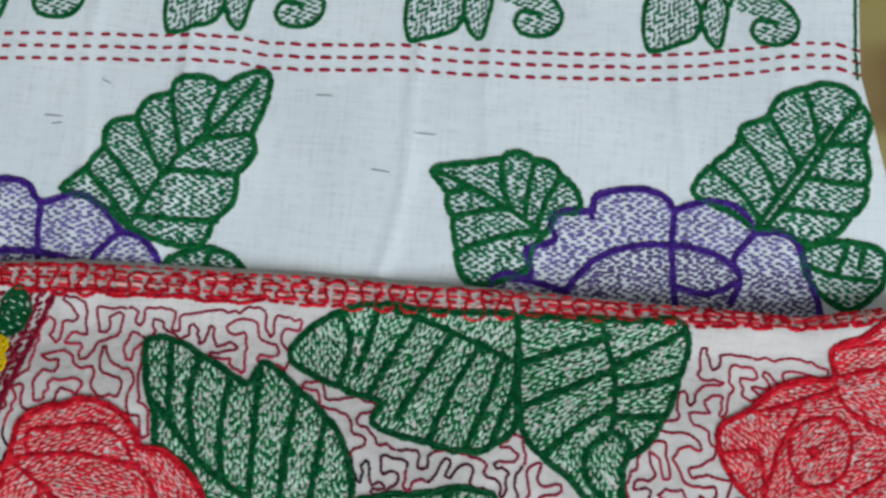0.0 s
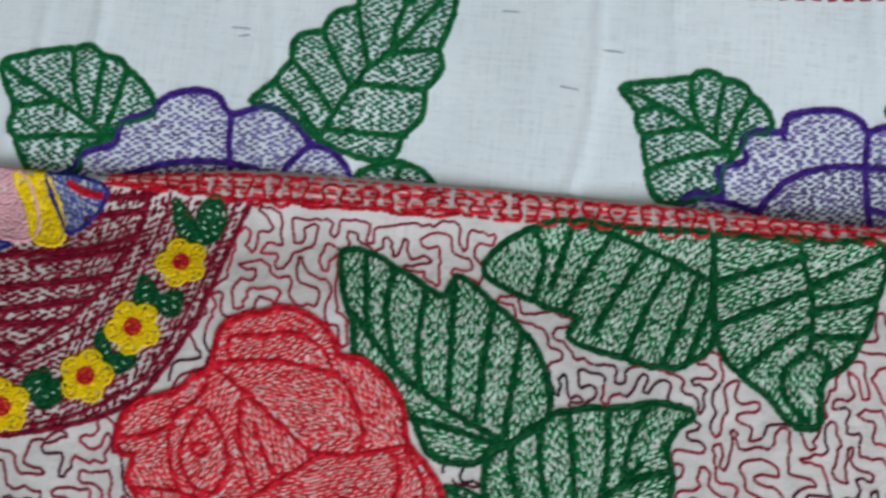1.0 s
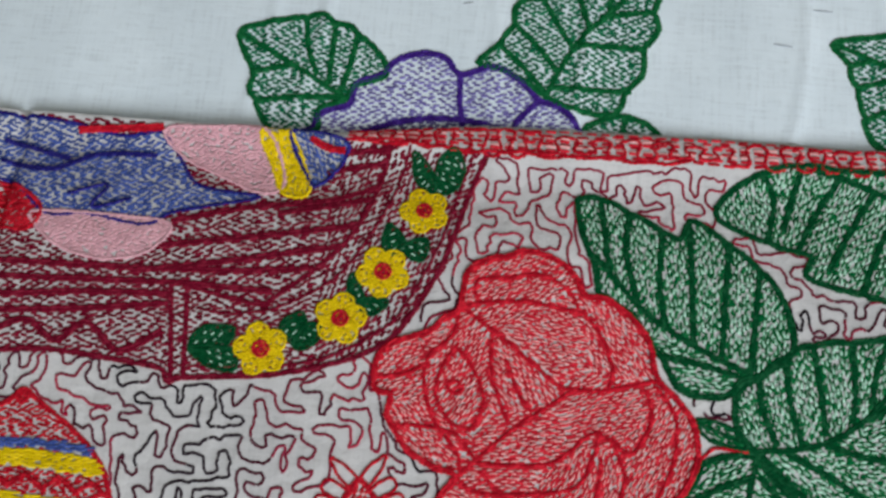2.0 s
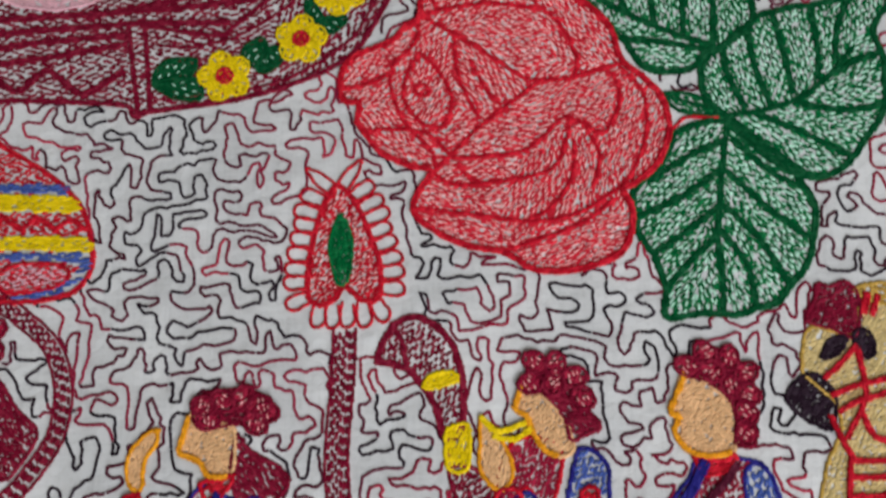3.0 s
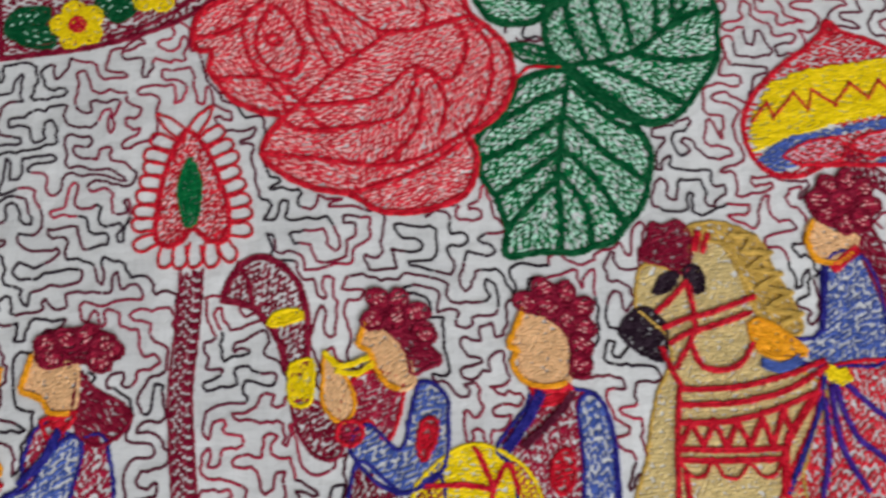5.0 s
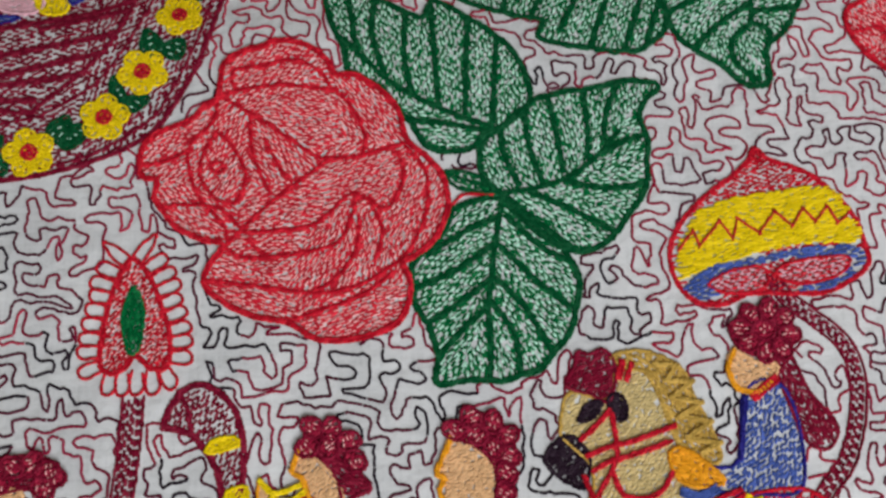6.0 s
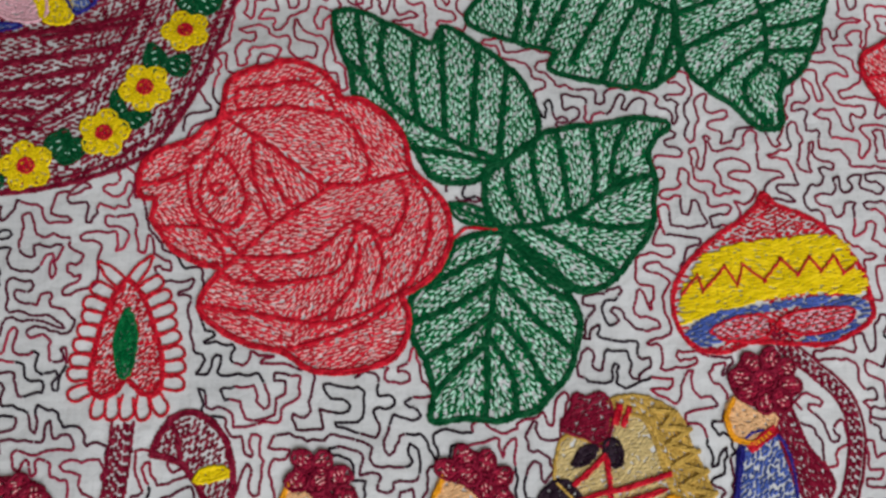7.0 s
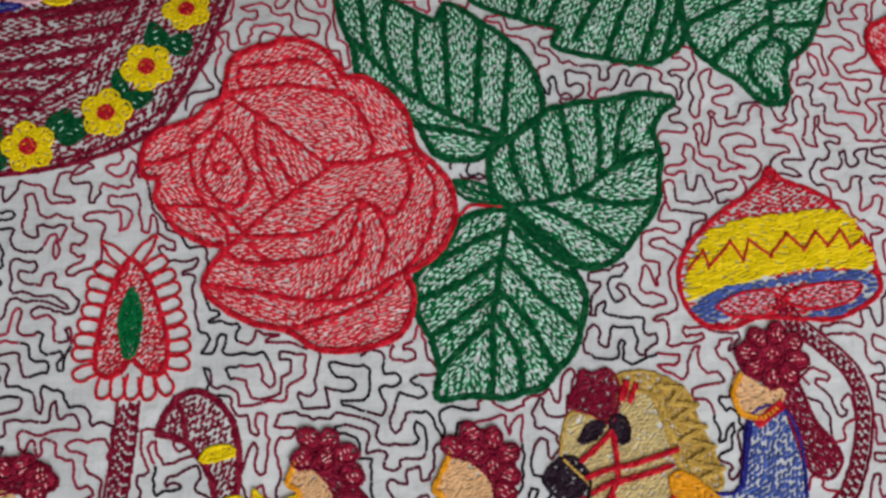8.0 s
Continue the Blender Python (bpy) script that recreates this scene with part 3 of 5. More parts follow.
rose([(-129, 52), (-127, 68), (-118, 75), (-110, 77), (-102, 80), (-89, 77), (-80, 70), (-75, 62), (-66, 61), (-55, 54), (-47, 44), (-43, 29), (-35, 21), (-28, 12), (-25, 0), (-27, -10), (-33, -20), (-42, -27), (-46, -29), (-43, -38), (-44, -47), (-49, -56), (-61, -61), (-73, -63), (-84, -62), (-92, -57), (-98, -54), (-109, -52), (-121, -47), (-130, -40), (-133, -34), (-130, -27), (-125, -19), (-135, -16), (-146, -10), (-153, -1), (-156, 4), (-155, 12), (-161, 13), (-163, 19), (-162, 28), (-155, 35), (-142, 40), (-135, 47)],
     [[(-129, 52), (-119, 55), (-99, 57), (-76, 54)], [(-122, 55), (-122, 65), (-109, 67), (-102, 69), (-92, 69), (-82, 63), (-78, 56)],
      [(-129, 52), (-118, 46), (-105, 37), (-94, 29), (-84, 22), (-76, 21), (-64, 22), (-43, 28)], [(-75, 54), (-67, 44), (-62, 31), (-63, 23)],
      [(-79, 20), (-100, 4), (-114, -9), (-123, -18)], [(-129, 52), (-131, 40), (-141, 29), (-141, 16), (-136, 3), (-125, -10), (-123, -18)],
      [(-129, 35), (-135, 24), (-136, 13), (-129, 3), (-120, 1), (-116, 14), (-122, 27), (-129, 35)], [(-114, 43), (-113, 24), (-105, 5)], [(-107, 30), (-101, 17), (-95, 10)],
      [(-162, 19), (-151, 21), (-141, 26)], [(-153, -1), (-142, 0), (-127, -2), (-118, -11)], [(-120, -13), (-104, -13), (-85, -10), (-71, 2), (-66, 3), (-56, -3)],
      [(-66, 3), (-69, -8), (-75, -19), (-94, -24), (-115, -25), (-124, -20)], [(-62, 2), (-55, -13), (-58, -27)], [(-43, 25), (-35, 13), (-35, -5), (-41, -20), (-48, -29)],
      [(-47, 23), (-45, 10), (-53, -4), (-61, 2)], [(-131, -35), (-110, -38), (-83, -42), (-64, -38), (-49, -29)], [(-97, -54), (-83, -50), (-64, -43), (-50, -33)],
      [(-65, -8), (-67, -23), (-76, -36), (-88, -42)], [(-114, -17), (-106, -24), (-94, -24)], [(-131, 19), (-127, 20), (-126, 16), (-129, 15), (-131, 17)]],
     [((-104, 66), 25), ((-87, 40), -8), ((-62, 45), -50), ((-152, 26), 25), ((-127, 19), 60), ((-101, 22), -45), ((-141, -5), -30),
      ((-95, 1), 12), ((-66, 12), 20), ((-104, -18), 5), ((-81, -29), 55), ((-46, -5), 62), ((-63, -18), 75), ((-114, -42), -18), ((-68, -53), 18)],
     "large coral red embroidered rose with layered petals", 0.985)
rose([(237, 140), (225, 131), (213, 125), (214, 113), (200, 111), (188, 106), (177, 96), (165, 88), (166, 76), (171, 67), (178, 60), (192, 51), (207, 48), (223, 46), (242, 52), (259, 69), (265, 96), (262, 122), (250, 138)],
     [[(214, 113), (219, 101), (236, 91)], [(213, 125), (227, 128), (245, 133)], [(195, 88), (205, 95), (217, 95), (221, 85), (216, 71), (202, 67), (195, 76), (195, 86)], [(178, 96), (188, 98), (214, 108)], [(168, 78), (181, 79), (184, 64)], [(214, 113), (236, 119), (257, 119)],
      [(184, 61), (190, 80), (200, 100)], [(203, 82), (207, 82), (205, 79), (203, 81)], [(219, 64), (233, 74), (253, 95)]],
     [((225, 121), 15), ((200, 102), 10), ((174, 81), -60), ((207, 82), 45), ((234, 103), -25), ((185, 68), 60), ((233, 70), 30), ((209, 59), -10)],
     "coral red embroidered rose close to the folded edge")


# ---- maroon boat with its garland ----
SEATED = [[(-389, 119), (-343, 124), (-313, 122), (-288, 118), (-270, 121), (-260, 109), (-249, 97), (-222, 94), (-237, 89), (-258, 83), (-270, 76), (-296, 79), (-315, 78), (-338, 93), (-380, 84)], [(-321, 76), (-312, 79), (-278, 79), (-258, 77), (-266, 64), (-286, 59), (-307, 64)], [(-381, 93), (-338, 91), (-327, 88), (-317, 80), (-321, 70), (-334, 70), (-377, 68)],
          [(-269, 122), (-246, 125), (-222, 125), (-212, 101), (-222, 96), (-241, 103), (-258, 110)], [(-225, 125), (-212, 126), (-201, 104), (-202, 96), (-212, 97), (-218, 109)], [(-211, 126), (-187, 124), (-187, 114), (-197, 102), (-202, 106)]]


def boat():
    shape = claim(spline([(-122, 123), (-127, 110), (-130, 99), (-137, 72), (-148, 48), (-157, 35), (-171, 26), (-191, 19), (-208, 15), (-225, 13), (-242, 11), (-249, 9), (-252, 14), (-270, 16), (-301, 18), (-326, 16), (-357, 16), (-372, 17)], False))
    shape = np.vstack([shape, [(-420, 70), (-420, 124), (-340, 125), (-200, 125)]])
    MOTIFS[-1] = shape
    inner = spline([(-166, 122), (-171, 98), (-180, 77), (-193, 62), (-208, 49), (-215, 45), (-245, 50)])
    work = Work(quilt_z)
    edge = spline([(-122, 123), (-127, 110), (-130, 99), (-137, 72), (-148, 48), (-157, 35), (-171, 26), (-191, 19), (-208, 15), (-225, 13), (-242, 11), (-249, 9), (-252, 14), (-270, 16), (-301, 18), (-326, 16), (-357, 16), (-372, 17)])
    work.cord(edge, MAROON, 1.4, rows=2)
    top = sew("boat", work, quilt, "maroon embroidered boat shape with a garland of yellow flowers")
    hull = Work(quilt_z)
    covers = [spline(o, True) for o in SEATED] + [circle(c, 9.5) for c in [(-148, 94), (-163, 64), (-179, 42), (-211, 26)]]
    bare = lambda x, y: (y < 125) & ~np.any([inside(o, x, y) for o in covers], 0)
    hull.fill(shape, 55, MAROON, 1.35, 3.5, 1.9, 1.38, keep=lambda x, y: (x > -190) & bare(x, y))
    hull.fill(shape, 8, MAROON, 1.3, 3.6, 1.8, 1.34, keep=lambda x, y: (x <= -190) & bare(x, y))
    sew("filling", hull, top)
    planks = [[(-257, 79), (-227, 88), (-191, 95), (-170, 104)], [(-261, 67), (-231, 73), (-190, 81), (-175, 85)], [(-270, 55), (-230, 63), (-182, 74)], [(-332, 55), (-280, 56), (-224, 59), (-194, 63)],
              [(-373, 48), (-331, 48), (-254, 51), (-211, 51)], [(-371, 40), (-330, 40), (-292, 44), (-253, 46)], [(-370, 32), (-329, 33), (-288, 37), (-253, 42)], [(-327, 24), (-313, 30), (-299, 22), (-287, 31), (-271, 20), (-254, 30)], [(-192, 109), (-182, 112), (-168, 115)], [(-211, 87), (-191, 92), (-171, 98)], [(-185, 119), (-166, 121)]]
    for p in planks:
        line = Work(quilt_z)
        line.cord(spline(p), MAROON, 1.75, rows=2)
        sew("plank_line", line, top)
    for p in ([(-128, 122), (-133, 107), (-137, 88), (-145, 65), (-155, 45), (-167, 34), (-186, 24), (-206, 19), (-225, 17), (-240, 16)], [(-157, 122), (-162, 101), (-170, 81), (-181, 62), (-196, 50), (-210, 43), (-227, 40), (-241, 41)]):
        line = Work(quilt_z)
        line.cord(spline(p), MAROON, 1.2, rows=1)
        sew("rim_line", line, top)
    line = Work(quilt_z)
    line.cord(inner, MAROON, 1.3, rows=2)
    sew("rim_line", line, top)
    for p in ([(-253, 50), (-250, 30), (-247, 10)], [(-246, 50), (-244, 31), (-242, 12)]):
        line = Work(quilt_z)
        line.cord(spline(p), MAROON, 1.3, rows=2)
        sew("post_line", line, top)


boat()


def blossom(centre, size, turn):
    work = Work(lambda x, y: quilt_z(x, y) + 0.55)
    work.fill(circle(centre, size * 0.36), 20, RED, 0.7, 1.6, 0.0, 1.3, 0.7)
    work.cord(circle(centre, size * 0.32, 20), RED, 1.4, 2.0, 1.2, 0.8)
    top = sew("flower", work, quilt, "small yellow embroidered flower with a red centre")
    for k in range(5):
        a = turn + k * 2 * math.pi / 5
        c = (centre[0] + 0.62 * size * math.cos(a), centre[1] + 0.62 * size * math.sin(a))
        petal = Work(lambda x, y: quilt_z(x, y) + 0.35)
        shape = circle(c, size * 0.47, 14, 0.98, a)
        petal.fill(shape, math.degrees(a) + 30, YELLOW, 0.75, 1.8, 0.0, 1.3, 0.6)
        petal.cord(np.vstack([shape, shape[:1]]), YELLOW, 1.2, 2.4, 1.5)
        sew("petal", petal, top)
    return top


for (c,), turn, size in (([(-148, 94)], 0.75, 9.8), ([(-163, 64)], 0.9, 10.4), ([(-179, 42)], 0.2, 10.2), ([(-211, 26)], 0.6, 10.4)):
    blossom(c, size, turn)


def sprig(points_a, points_b):
    top = None
    for pts in (points_a, points_b):
        shape = spline(pts, True)
        work = Work(lambda x, y: quilt_z(x, y) + 0.3)
        work.cord(np.vstack([shape, shape[:1]]), GREEN, 1.2, 2.8, 1.7)
        work.fill(shape, 40 if pts is points_a else -30, GREEN, 0.8, 2.6, 0.0, 1.3)
        work.fill(shape, 95 if pts is points_a else 20, GREEN, 0.9, 2.0, 0.1, 1.2)
        # cloth gaps drawn as pale dashes, bounce tint painted in
        work.fill(shape, 50 if pts is points_a else -20, MINT, 2.6, 2.2, 2.6, 0.75, 0.55, keep=clear_of([shape], 2.0))
        if top is None:
            top = sew("leaf_sprig", work, quilt, "pair of small dark green embroidered leaves")
        else:
            sew("leaflet", work, top)


sprig([(-144, 103), (-153, 108), (-155, 121), (-147, 114)], [(-144, 103), (-144, 117), (-137, 124), (-132, 116), (-135, 106)])
sprig([(-154, 73), (-164, 74), (-163, 86), (-156, 81)], [(-156, 76), (-146, 81), (-145, 73), (-150, 70)])
sprig([(-169, 48), (-177, 53), (-176, 62), (-171, 55)], [(-172, 51), (-160, 52), (-163, 46), (-169, 45)])
sprig([(-196, 29), (-204, 34), (-202, 40), (-195, 43), (-193, 36)], [(-198, 30), (-192, 39), (-187, 37), (-188, 31), (-194, 27)])
sprig([(-224, 34), (-237, 33), (-241, 24), (-226, 26)], [(-241, 24), (-233, 17), (-221, 16), (-223, 25)])


# ---- fans of looped stitches on tall stems, parasols, horn ----
def pod():
    body = spline([(-163, -24), (-155, -33), (-150, -45), (-146, -57), (-146, -70), (-150, -72), (-154, -71), (-160, -66), (-164, -71), (-169, -73), (-174, -71), (-175, -62), (-173, -48), (-169, -33)], True)
    claim(spline([(-163, -9), (-153, -20), (-145, -28), (-139, -42), (-134, -57), (-132, -73), (-137, -80), (-148, -85), (-162, -87), (-173, -87), (-183, -82), (-186, -69), (-184, -53), (-179, -36), (-173, -23)], True))
    work = Work(quilt_z)
    work.cord(np.vstack([body, body[:1]]), RED, 1.4, rows=2)
    top = sew("pod_flower", work, quilt, "red pod flower with looped petals and a green heart")
    heart = spline([(-162, -37), (-158, -43), (-157, -52), (-159, -64), (-163, -64), (-166, -52), (-165, -43)], True)
    f = Work(quilt_z)
    round_heart = lambda x, y: ~inside(heart, x, y)
    off_edge = clear_of([body], 2.2)
    f.fill(body, 35, RED, 1.1, 3.0, 0.3, 1.25, keep=round_heart)
    # cloth gaps as pink dashes, the bounced red in their colour
    f.fill(body, 40, BLUSH, 1.7, 1.9, 1.2, 0.75, 0.5, keep=lambda x, y: off_edge(x, y) & round_heart(x, y))
    sew("filling", f, top)
    g = Work(lambda x, y: quilt_z(x, y) + 0.4)
    g.fill(heart, 80, LEAF, 0.7, 2.6, 0.0, 1.3)
    g.cord(np.vstack([heart, heart[:1]]), LEAF, 1.4)
    sew("heart", g, top)
    rim = spline([(-163, -24), (-155, -33), (-150, -45), (-146, -57), (-146, -70), (-152, -73), (-159, -73), (-168, -73), (-174, -71), (-175, -62), (-173, -48), (-169, -33)], True)
    p, total = even(np.vstack([rim, rim[:1]]), 1.0)
    mid = body.mean(0)
    n = 23
    for k in range(n):
        i = int((k + 0.5) / n * len(p))
        c = p[i]
        d = p[(i + 2) % len(p)] - p[i - 2]
        out = np.array([d[1], -d[0]]) / np.linalg.norm(d)
        if np.dot(out, c - mid) < 0:
            out = -out
        side = np.array([-out[1], out[0]])
        reach = 9.0 if 3 < k < n - 3 else 10.5
        loop = [c - side * 2.0, c - side * 3.0 + out * reach * 0.6, c - side * 1.6 + out * reach, c + side * 1.6 + out * reach, c + side * 3.0 + out * reach * 0.6, c + side * 2.0]
        if k in (0, n - 1):
            loop = [c - side * 2.4, c - side * 2.4 + out * 7, c + out * 14, c + side * 2.4 + out * 7, c + side * 2.4]
        line = Work(quilt_z)
        line.cord(spline(loop, False, 0.8), RED, 1.3, 2.4, 1.4)
        sew("looped_petal", line, top)
    return top


pod()


def ribbon(name, line, half, mat, edge, label, angle_step=1.0):
    """A long filled band, such as a stem or a handle."""
    mid = spline(line)
    d = np.gradient(mid, axis=0)
    nrm = np.c_[-d[:, 1], d[:, 0]] / np.linalg.norm(d, axis=1)[:, None]
    shape = claim(np.vstack([mid + nrm * half, (mid - nrm * half)[::-1]]))
    work = Work(quilt_z)
    for s in (-1, 1):
        work.cord(mid + nrm * half * s, edge, 1.2, rows=1)
    top = sew(name, work, quilt, label)
    f = Work(quilt_z)
    for off in np.arange(-half + 1.3, half - 0.9, 1.3):
        f.cord(mid + nrm * off, mat, 1.42, 3.3, 4.1, 0.35, 0.0, 1, f.rng.uniform(0, 4.0))
    sew("filling", f, top)
    return top


ribbon("stem", [(-160, -84), (-161, -106), (-163, -132), (-162, -149), (-160, -175), (-158, -190)], 4.4, MAROON, MAROON, "long maroon embroidered flower stem")


def patch(work, outline, angle, mat, edge=None, dense=0.5, rows=1, claimed=True, over=()):
    shape = spline(outline, True)
    if claimed:
        claim(shape)
    bare = (lambda x, y: ~np.any([inside(o, x, y) for o in over], 0)) if over else None
    work.fill(shape, angle, mat, 1.35 - 0.58 * dense, 3.0, 2.2 - 2.1 * dense, 1.25 + 0.25 * (dense > 0.75), keep=bare)
    if edge:
        work.cord(np.vstack([shape, shape[:1]]), edge, 1.7, rows=rows)


def strip(work, line, mat, rows):
    work.cord(spline(line), mat, 1.3, rows=rows)


def parasol(outline, bands, ovals, label):
    shape = claim(spline(outline, True))
    work = Work(quilt_z)
    work.cord(np.vstack([shape, shape[:1]]), RED, 1.3, rows=2)
    top = sew("parasol", work, quilt, label)
    f = Work(quilt_z)
    covers = [spline(b[1], True) for b in bands]
    f.fill(shape, 8, RED, 1.05, 3.0, 1.2, 1.15, keep=lambda x, y: ~np.any([inside(o, x, y) for o in covers], 0))
    sew("canopy", f, top)
    for name, pts, angle, mat, dense in bands:
        b = Work(lambda x, y: quilt_z(x, y) + 0.4)
        s = spline(pts, True)
        b.fill(s, angle, mat, 0.72 + 0.5 * (1 - dense), 4.4, 0.9 - 0.8 * dense, 1.3, jitter=0.07)
        sew(name, b, top)
    for pts in ovals:
        b = Work(lambda x, y: quilt_z(x, y) + 0.5)
        s = spline(pts, True)
        b.fill(s, 10, PINK, 1.2, 3.0, 0.8, 1.1)
        b.fill(s, 10, ROSE, 1.7, 3.0, 1.0, 1.1, 0.6)
        b.cord(np.vstack([s, s[:1]]), RED, 1.2)
        sew("lining", b, top)
    return top


p1 = parasol([(113, 20), (118, 15), (129, 11), (138, 6), (147, -3), (154, -13), (157, -26), (157, -35), (148, -42), (136, -47), (119, -47), (102, -47), (92, -51), (80, -50), (73, -43), (70, -34), (71, -23), (77, -13), (88, -2), (101, 7), (109, 14)],
        [("yellow_band", [(78, -15), (85, -8), (97, -4), (123, 0), (146, 1), (154, -12), (156, -24), (133, -25), (116, -27), (86, -35), (73, -41), (72, -28)], 8, YELLOW, 0.9),
         ("blue_band", [(74, -43), (88, -34), (120, -28), (145, -26), (156, -28), (155, -36), (143, -44), (131, -46), (119, -46), (139, -41), (148, -35), (145, -31), (120, -32), (103, -36), (88, -42), (90, -47), (80, -49)], 8, BLUE, 0.25)],
        [[(86, -42), (95, -37), (109, -35), (111, -42), (104, -46), (92, -46)], [(115, -38), (125, -33), (145, -31), (149, -34), (141, -40), (124, -43)]],
        "red embroidered parasol with a yellow zigzag band")
p2 = parasol([(-308, 0), (-301, -4), (-288, -12), (-276, -21), (-267, -32), (-263, -45), (-262, -55), (-266, -63), (-273, -67), (-287, -69), (-305, -68), (-326, -68), (-334, -66), (-338, -55), (-337, -40), (-334, -23), (-327, -12), (-315, -6)],
        [("blue_band", [(-330, -24), (-314, -20), (-297, -19), (-277, -20), (-273, -24), (-297, -23), (-314, -24), (-330, -26)], 2, BLUE, 0.7), ("yellow_band", [(-331, -27), (-314, -24), (-297, -24), (-273, -25), (-268, -32), (-296, -31), (-315, -31), (-334, -32)], 2, YELLOW, 0.9),
         ("yellow_band", [(-336, -43), (-315, -41), (-289, -42), (-264, -43), (-262, -49), (-288, -48), (-314, -47), (-336, -49)], 2, YELLOW, 0.9), ("blue_band", [(-336, -50), (-314, -48), (-288, -49), (-262, -50), (-262, -56), (-267, -63), (-275, -67), (-298, -68), (-285, -65), (-271, -59), (-269, -54), (-288, -52), (-314, -52), (-332, -55), (-334, -62), (-337, -55)], 2, BLUE, 0.25)],
        [[(-332, -59), (-325, -53), (-311, -53), (-306, -58), (-310, -64), (-324, -64)], [(-300, -59), (-292, -54), (-276, -54), (-271, -59), (-278, -64), (-294, -65)]],
        "red embroidered parasol with yellow and blue bands")
zig = Work(lambda x, y: quilt_z(x, y) + 0.4)
z = [(-334, -39), (-327, -34), (-321, -40), (-314, -34), (-306, -39), (-300, -34), (-292, -39), (-286, -34), (-278, -39), (-272, -35), (-265, -40)]
for a, b in zip(z, z[1:]):
    zig.cord(np.array([a, b]), RED, 1.2, 2.6, 1.6, rows=2)
sew("zigzag", zig, p2)
zig = Work(lambda x, y: quilt_z(x, y) + 0.8)
for a, b in zip([(74, -26), (81, -18), (83, -25), (93, -14), (98, -22), (101, -13), (110, -20), (118, -10), (125, -17), (131, -9), (136, -15), (142, -8), (146, -16), (152, -11)], [(81, -18), (83, -25), (93, -14), (98, -22), (101, -13), (110, -20), (118, -10), (125, -17), (131, -9), (136, -15), (142, -8), (146, -16), (152, -11), (156, -15)]):
    zig.cord(np.array([a, b]), RED, 1.1, 2.6, 1.6)
sew("zigzag", zig, p1)
for (c,), top in (([(113, 17)], p1), ([(-308, -2)], p2)):
    knob = Work(lambda x, y: quilt_z(x, y) + 0.4)
    knob.fill(circle(c, 3.0), 70, RED, 0.9, 1.8, 0.1, 1.2)
    knob.cord(np.vstack([circle(c, 2.8), circle(c, 2.8)[:1]]), RED, 1.4, 2.2, 1.3)
    sew("knob", knob, top)
ribbon("parasol_handle", [(114, -39), (118, -48), (127, -56), (140, -68), (145, -82), (143, -101), (136, -119), (127, -129), (122, -137)], 3.4, MAROON, MAROON, "curved maroon embroidered parasol handle")
ribbon("parasol_handle", [(-306, -55), (-301, -66), (-289, -75), (-276, -87), (-270, -103), (-271, -121), (-281, -138), (-294, -151)], 3.4, MAROON, MAROON, "curved maroon embroidered parasol handle")

w = Work(quilt_z)
patch(w, [(-147, -96), (-145, -89), (-140, -82), (-133, -79), (-125, -82), (-118, -90), (-115, -99), (-114, -108), (-115, -122), (-121, -127), (-125, -114), (-129, -107), (-135, -100), (-142, -97)], 55, MAROON, MAROON, 0.3, 2)
patch(w, [(-120, -138), (-112, -137), (-105, -143), (-100, -151), (-103, -159), (-111, -158), (-117, -150)], 55, MAROON, MAROON, 0.7)
strip(w, [(-141, -82), (-137, -90), (-136, -99)], MAROON, 2)
horn = sew("horn", w, quilt, "maroon embroidered horn with yellow rings")
w = Work(lambda x, y: quilt_z(x, y) + 0.4)
patch(w, [(-129, -105), (-126, -102), (-118, -101), (-116, -104), (-122, -106), (-128, -107)], 5, YELLOW, YELLOW, 1.0, claimed=False)
sew("ring", w, horn)
w = Work(lambda x, y: quilt_z(x, y) + 0.3)
patch(w, [(-121, -125), (-119, -122), (-113, -121), (-112, -127), (-113, -137), (-117, -139), (-121, -136)], 85, YELLOW, YELLOW, 0.9)
sew("ring", w, horn)


# ---- sewn figures, kept as plain coloured shapes ----
def figure(name, label, patches, lines=(), curls=()):
    work = Work(quilt_z)
    shapes = [spline(p[0], True) for p in patches]
    for k, (outline, angle, mat, edge, dense) in enumerate(patches):
        work.lift = 0.12 * k
        patch(work, outline, angle, mat, edge, dense, over=shapes[k + 1:])
    work.lift = 0.12 * len(patches) + 0.15
    for pts, mat, rows in lines:
        strip(work, pts, mat, rows)
    if curls:
        work.lift += 0.1
        mx, my = np.mean(curls, 0)
        for cx, cy in curls:
            lobe = circle((cx, cy), 4.9, 16, 0.8, math.atan2(cy - my, cx - mx))
            claim(lobe)
            work.fill(lobe, 40, CRIMSON, 0.85, 2.6, 0.1, 1.2, 0.4)
            work.fill(circle((cx, cy), 3.3, 12), 20 + 9 * cx, BLUSH, 1.7, 1.9, 0.9, 0.7, 0.65)
            work.cord(np.vstack([lobe, lobe[:2]]), MAROON, 1.45, 2.6, 1.7, 0.7)
    return sew(name, work, quilt, label)


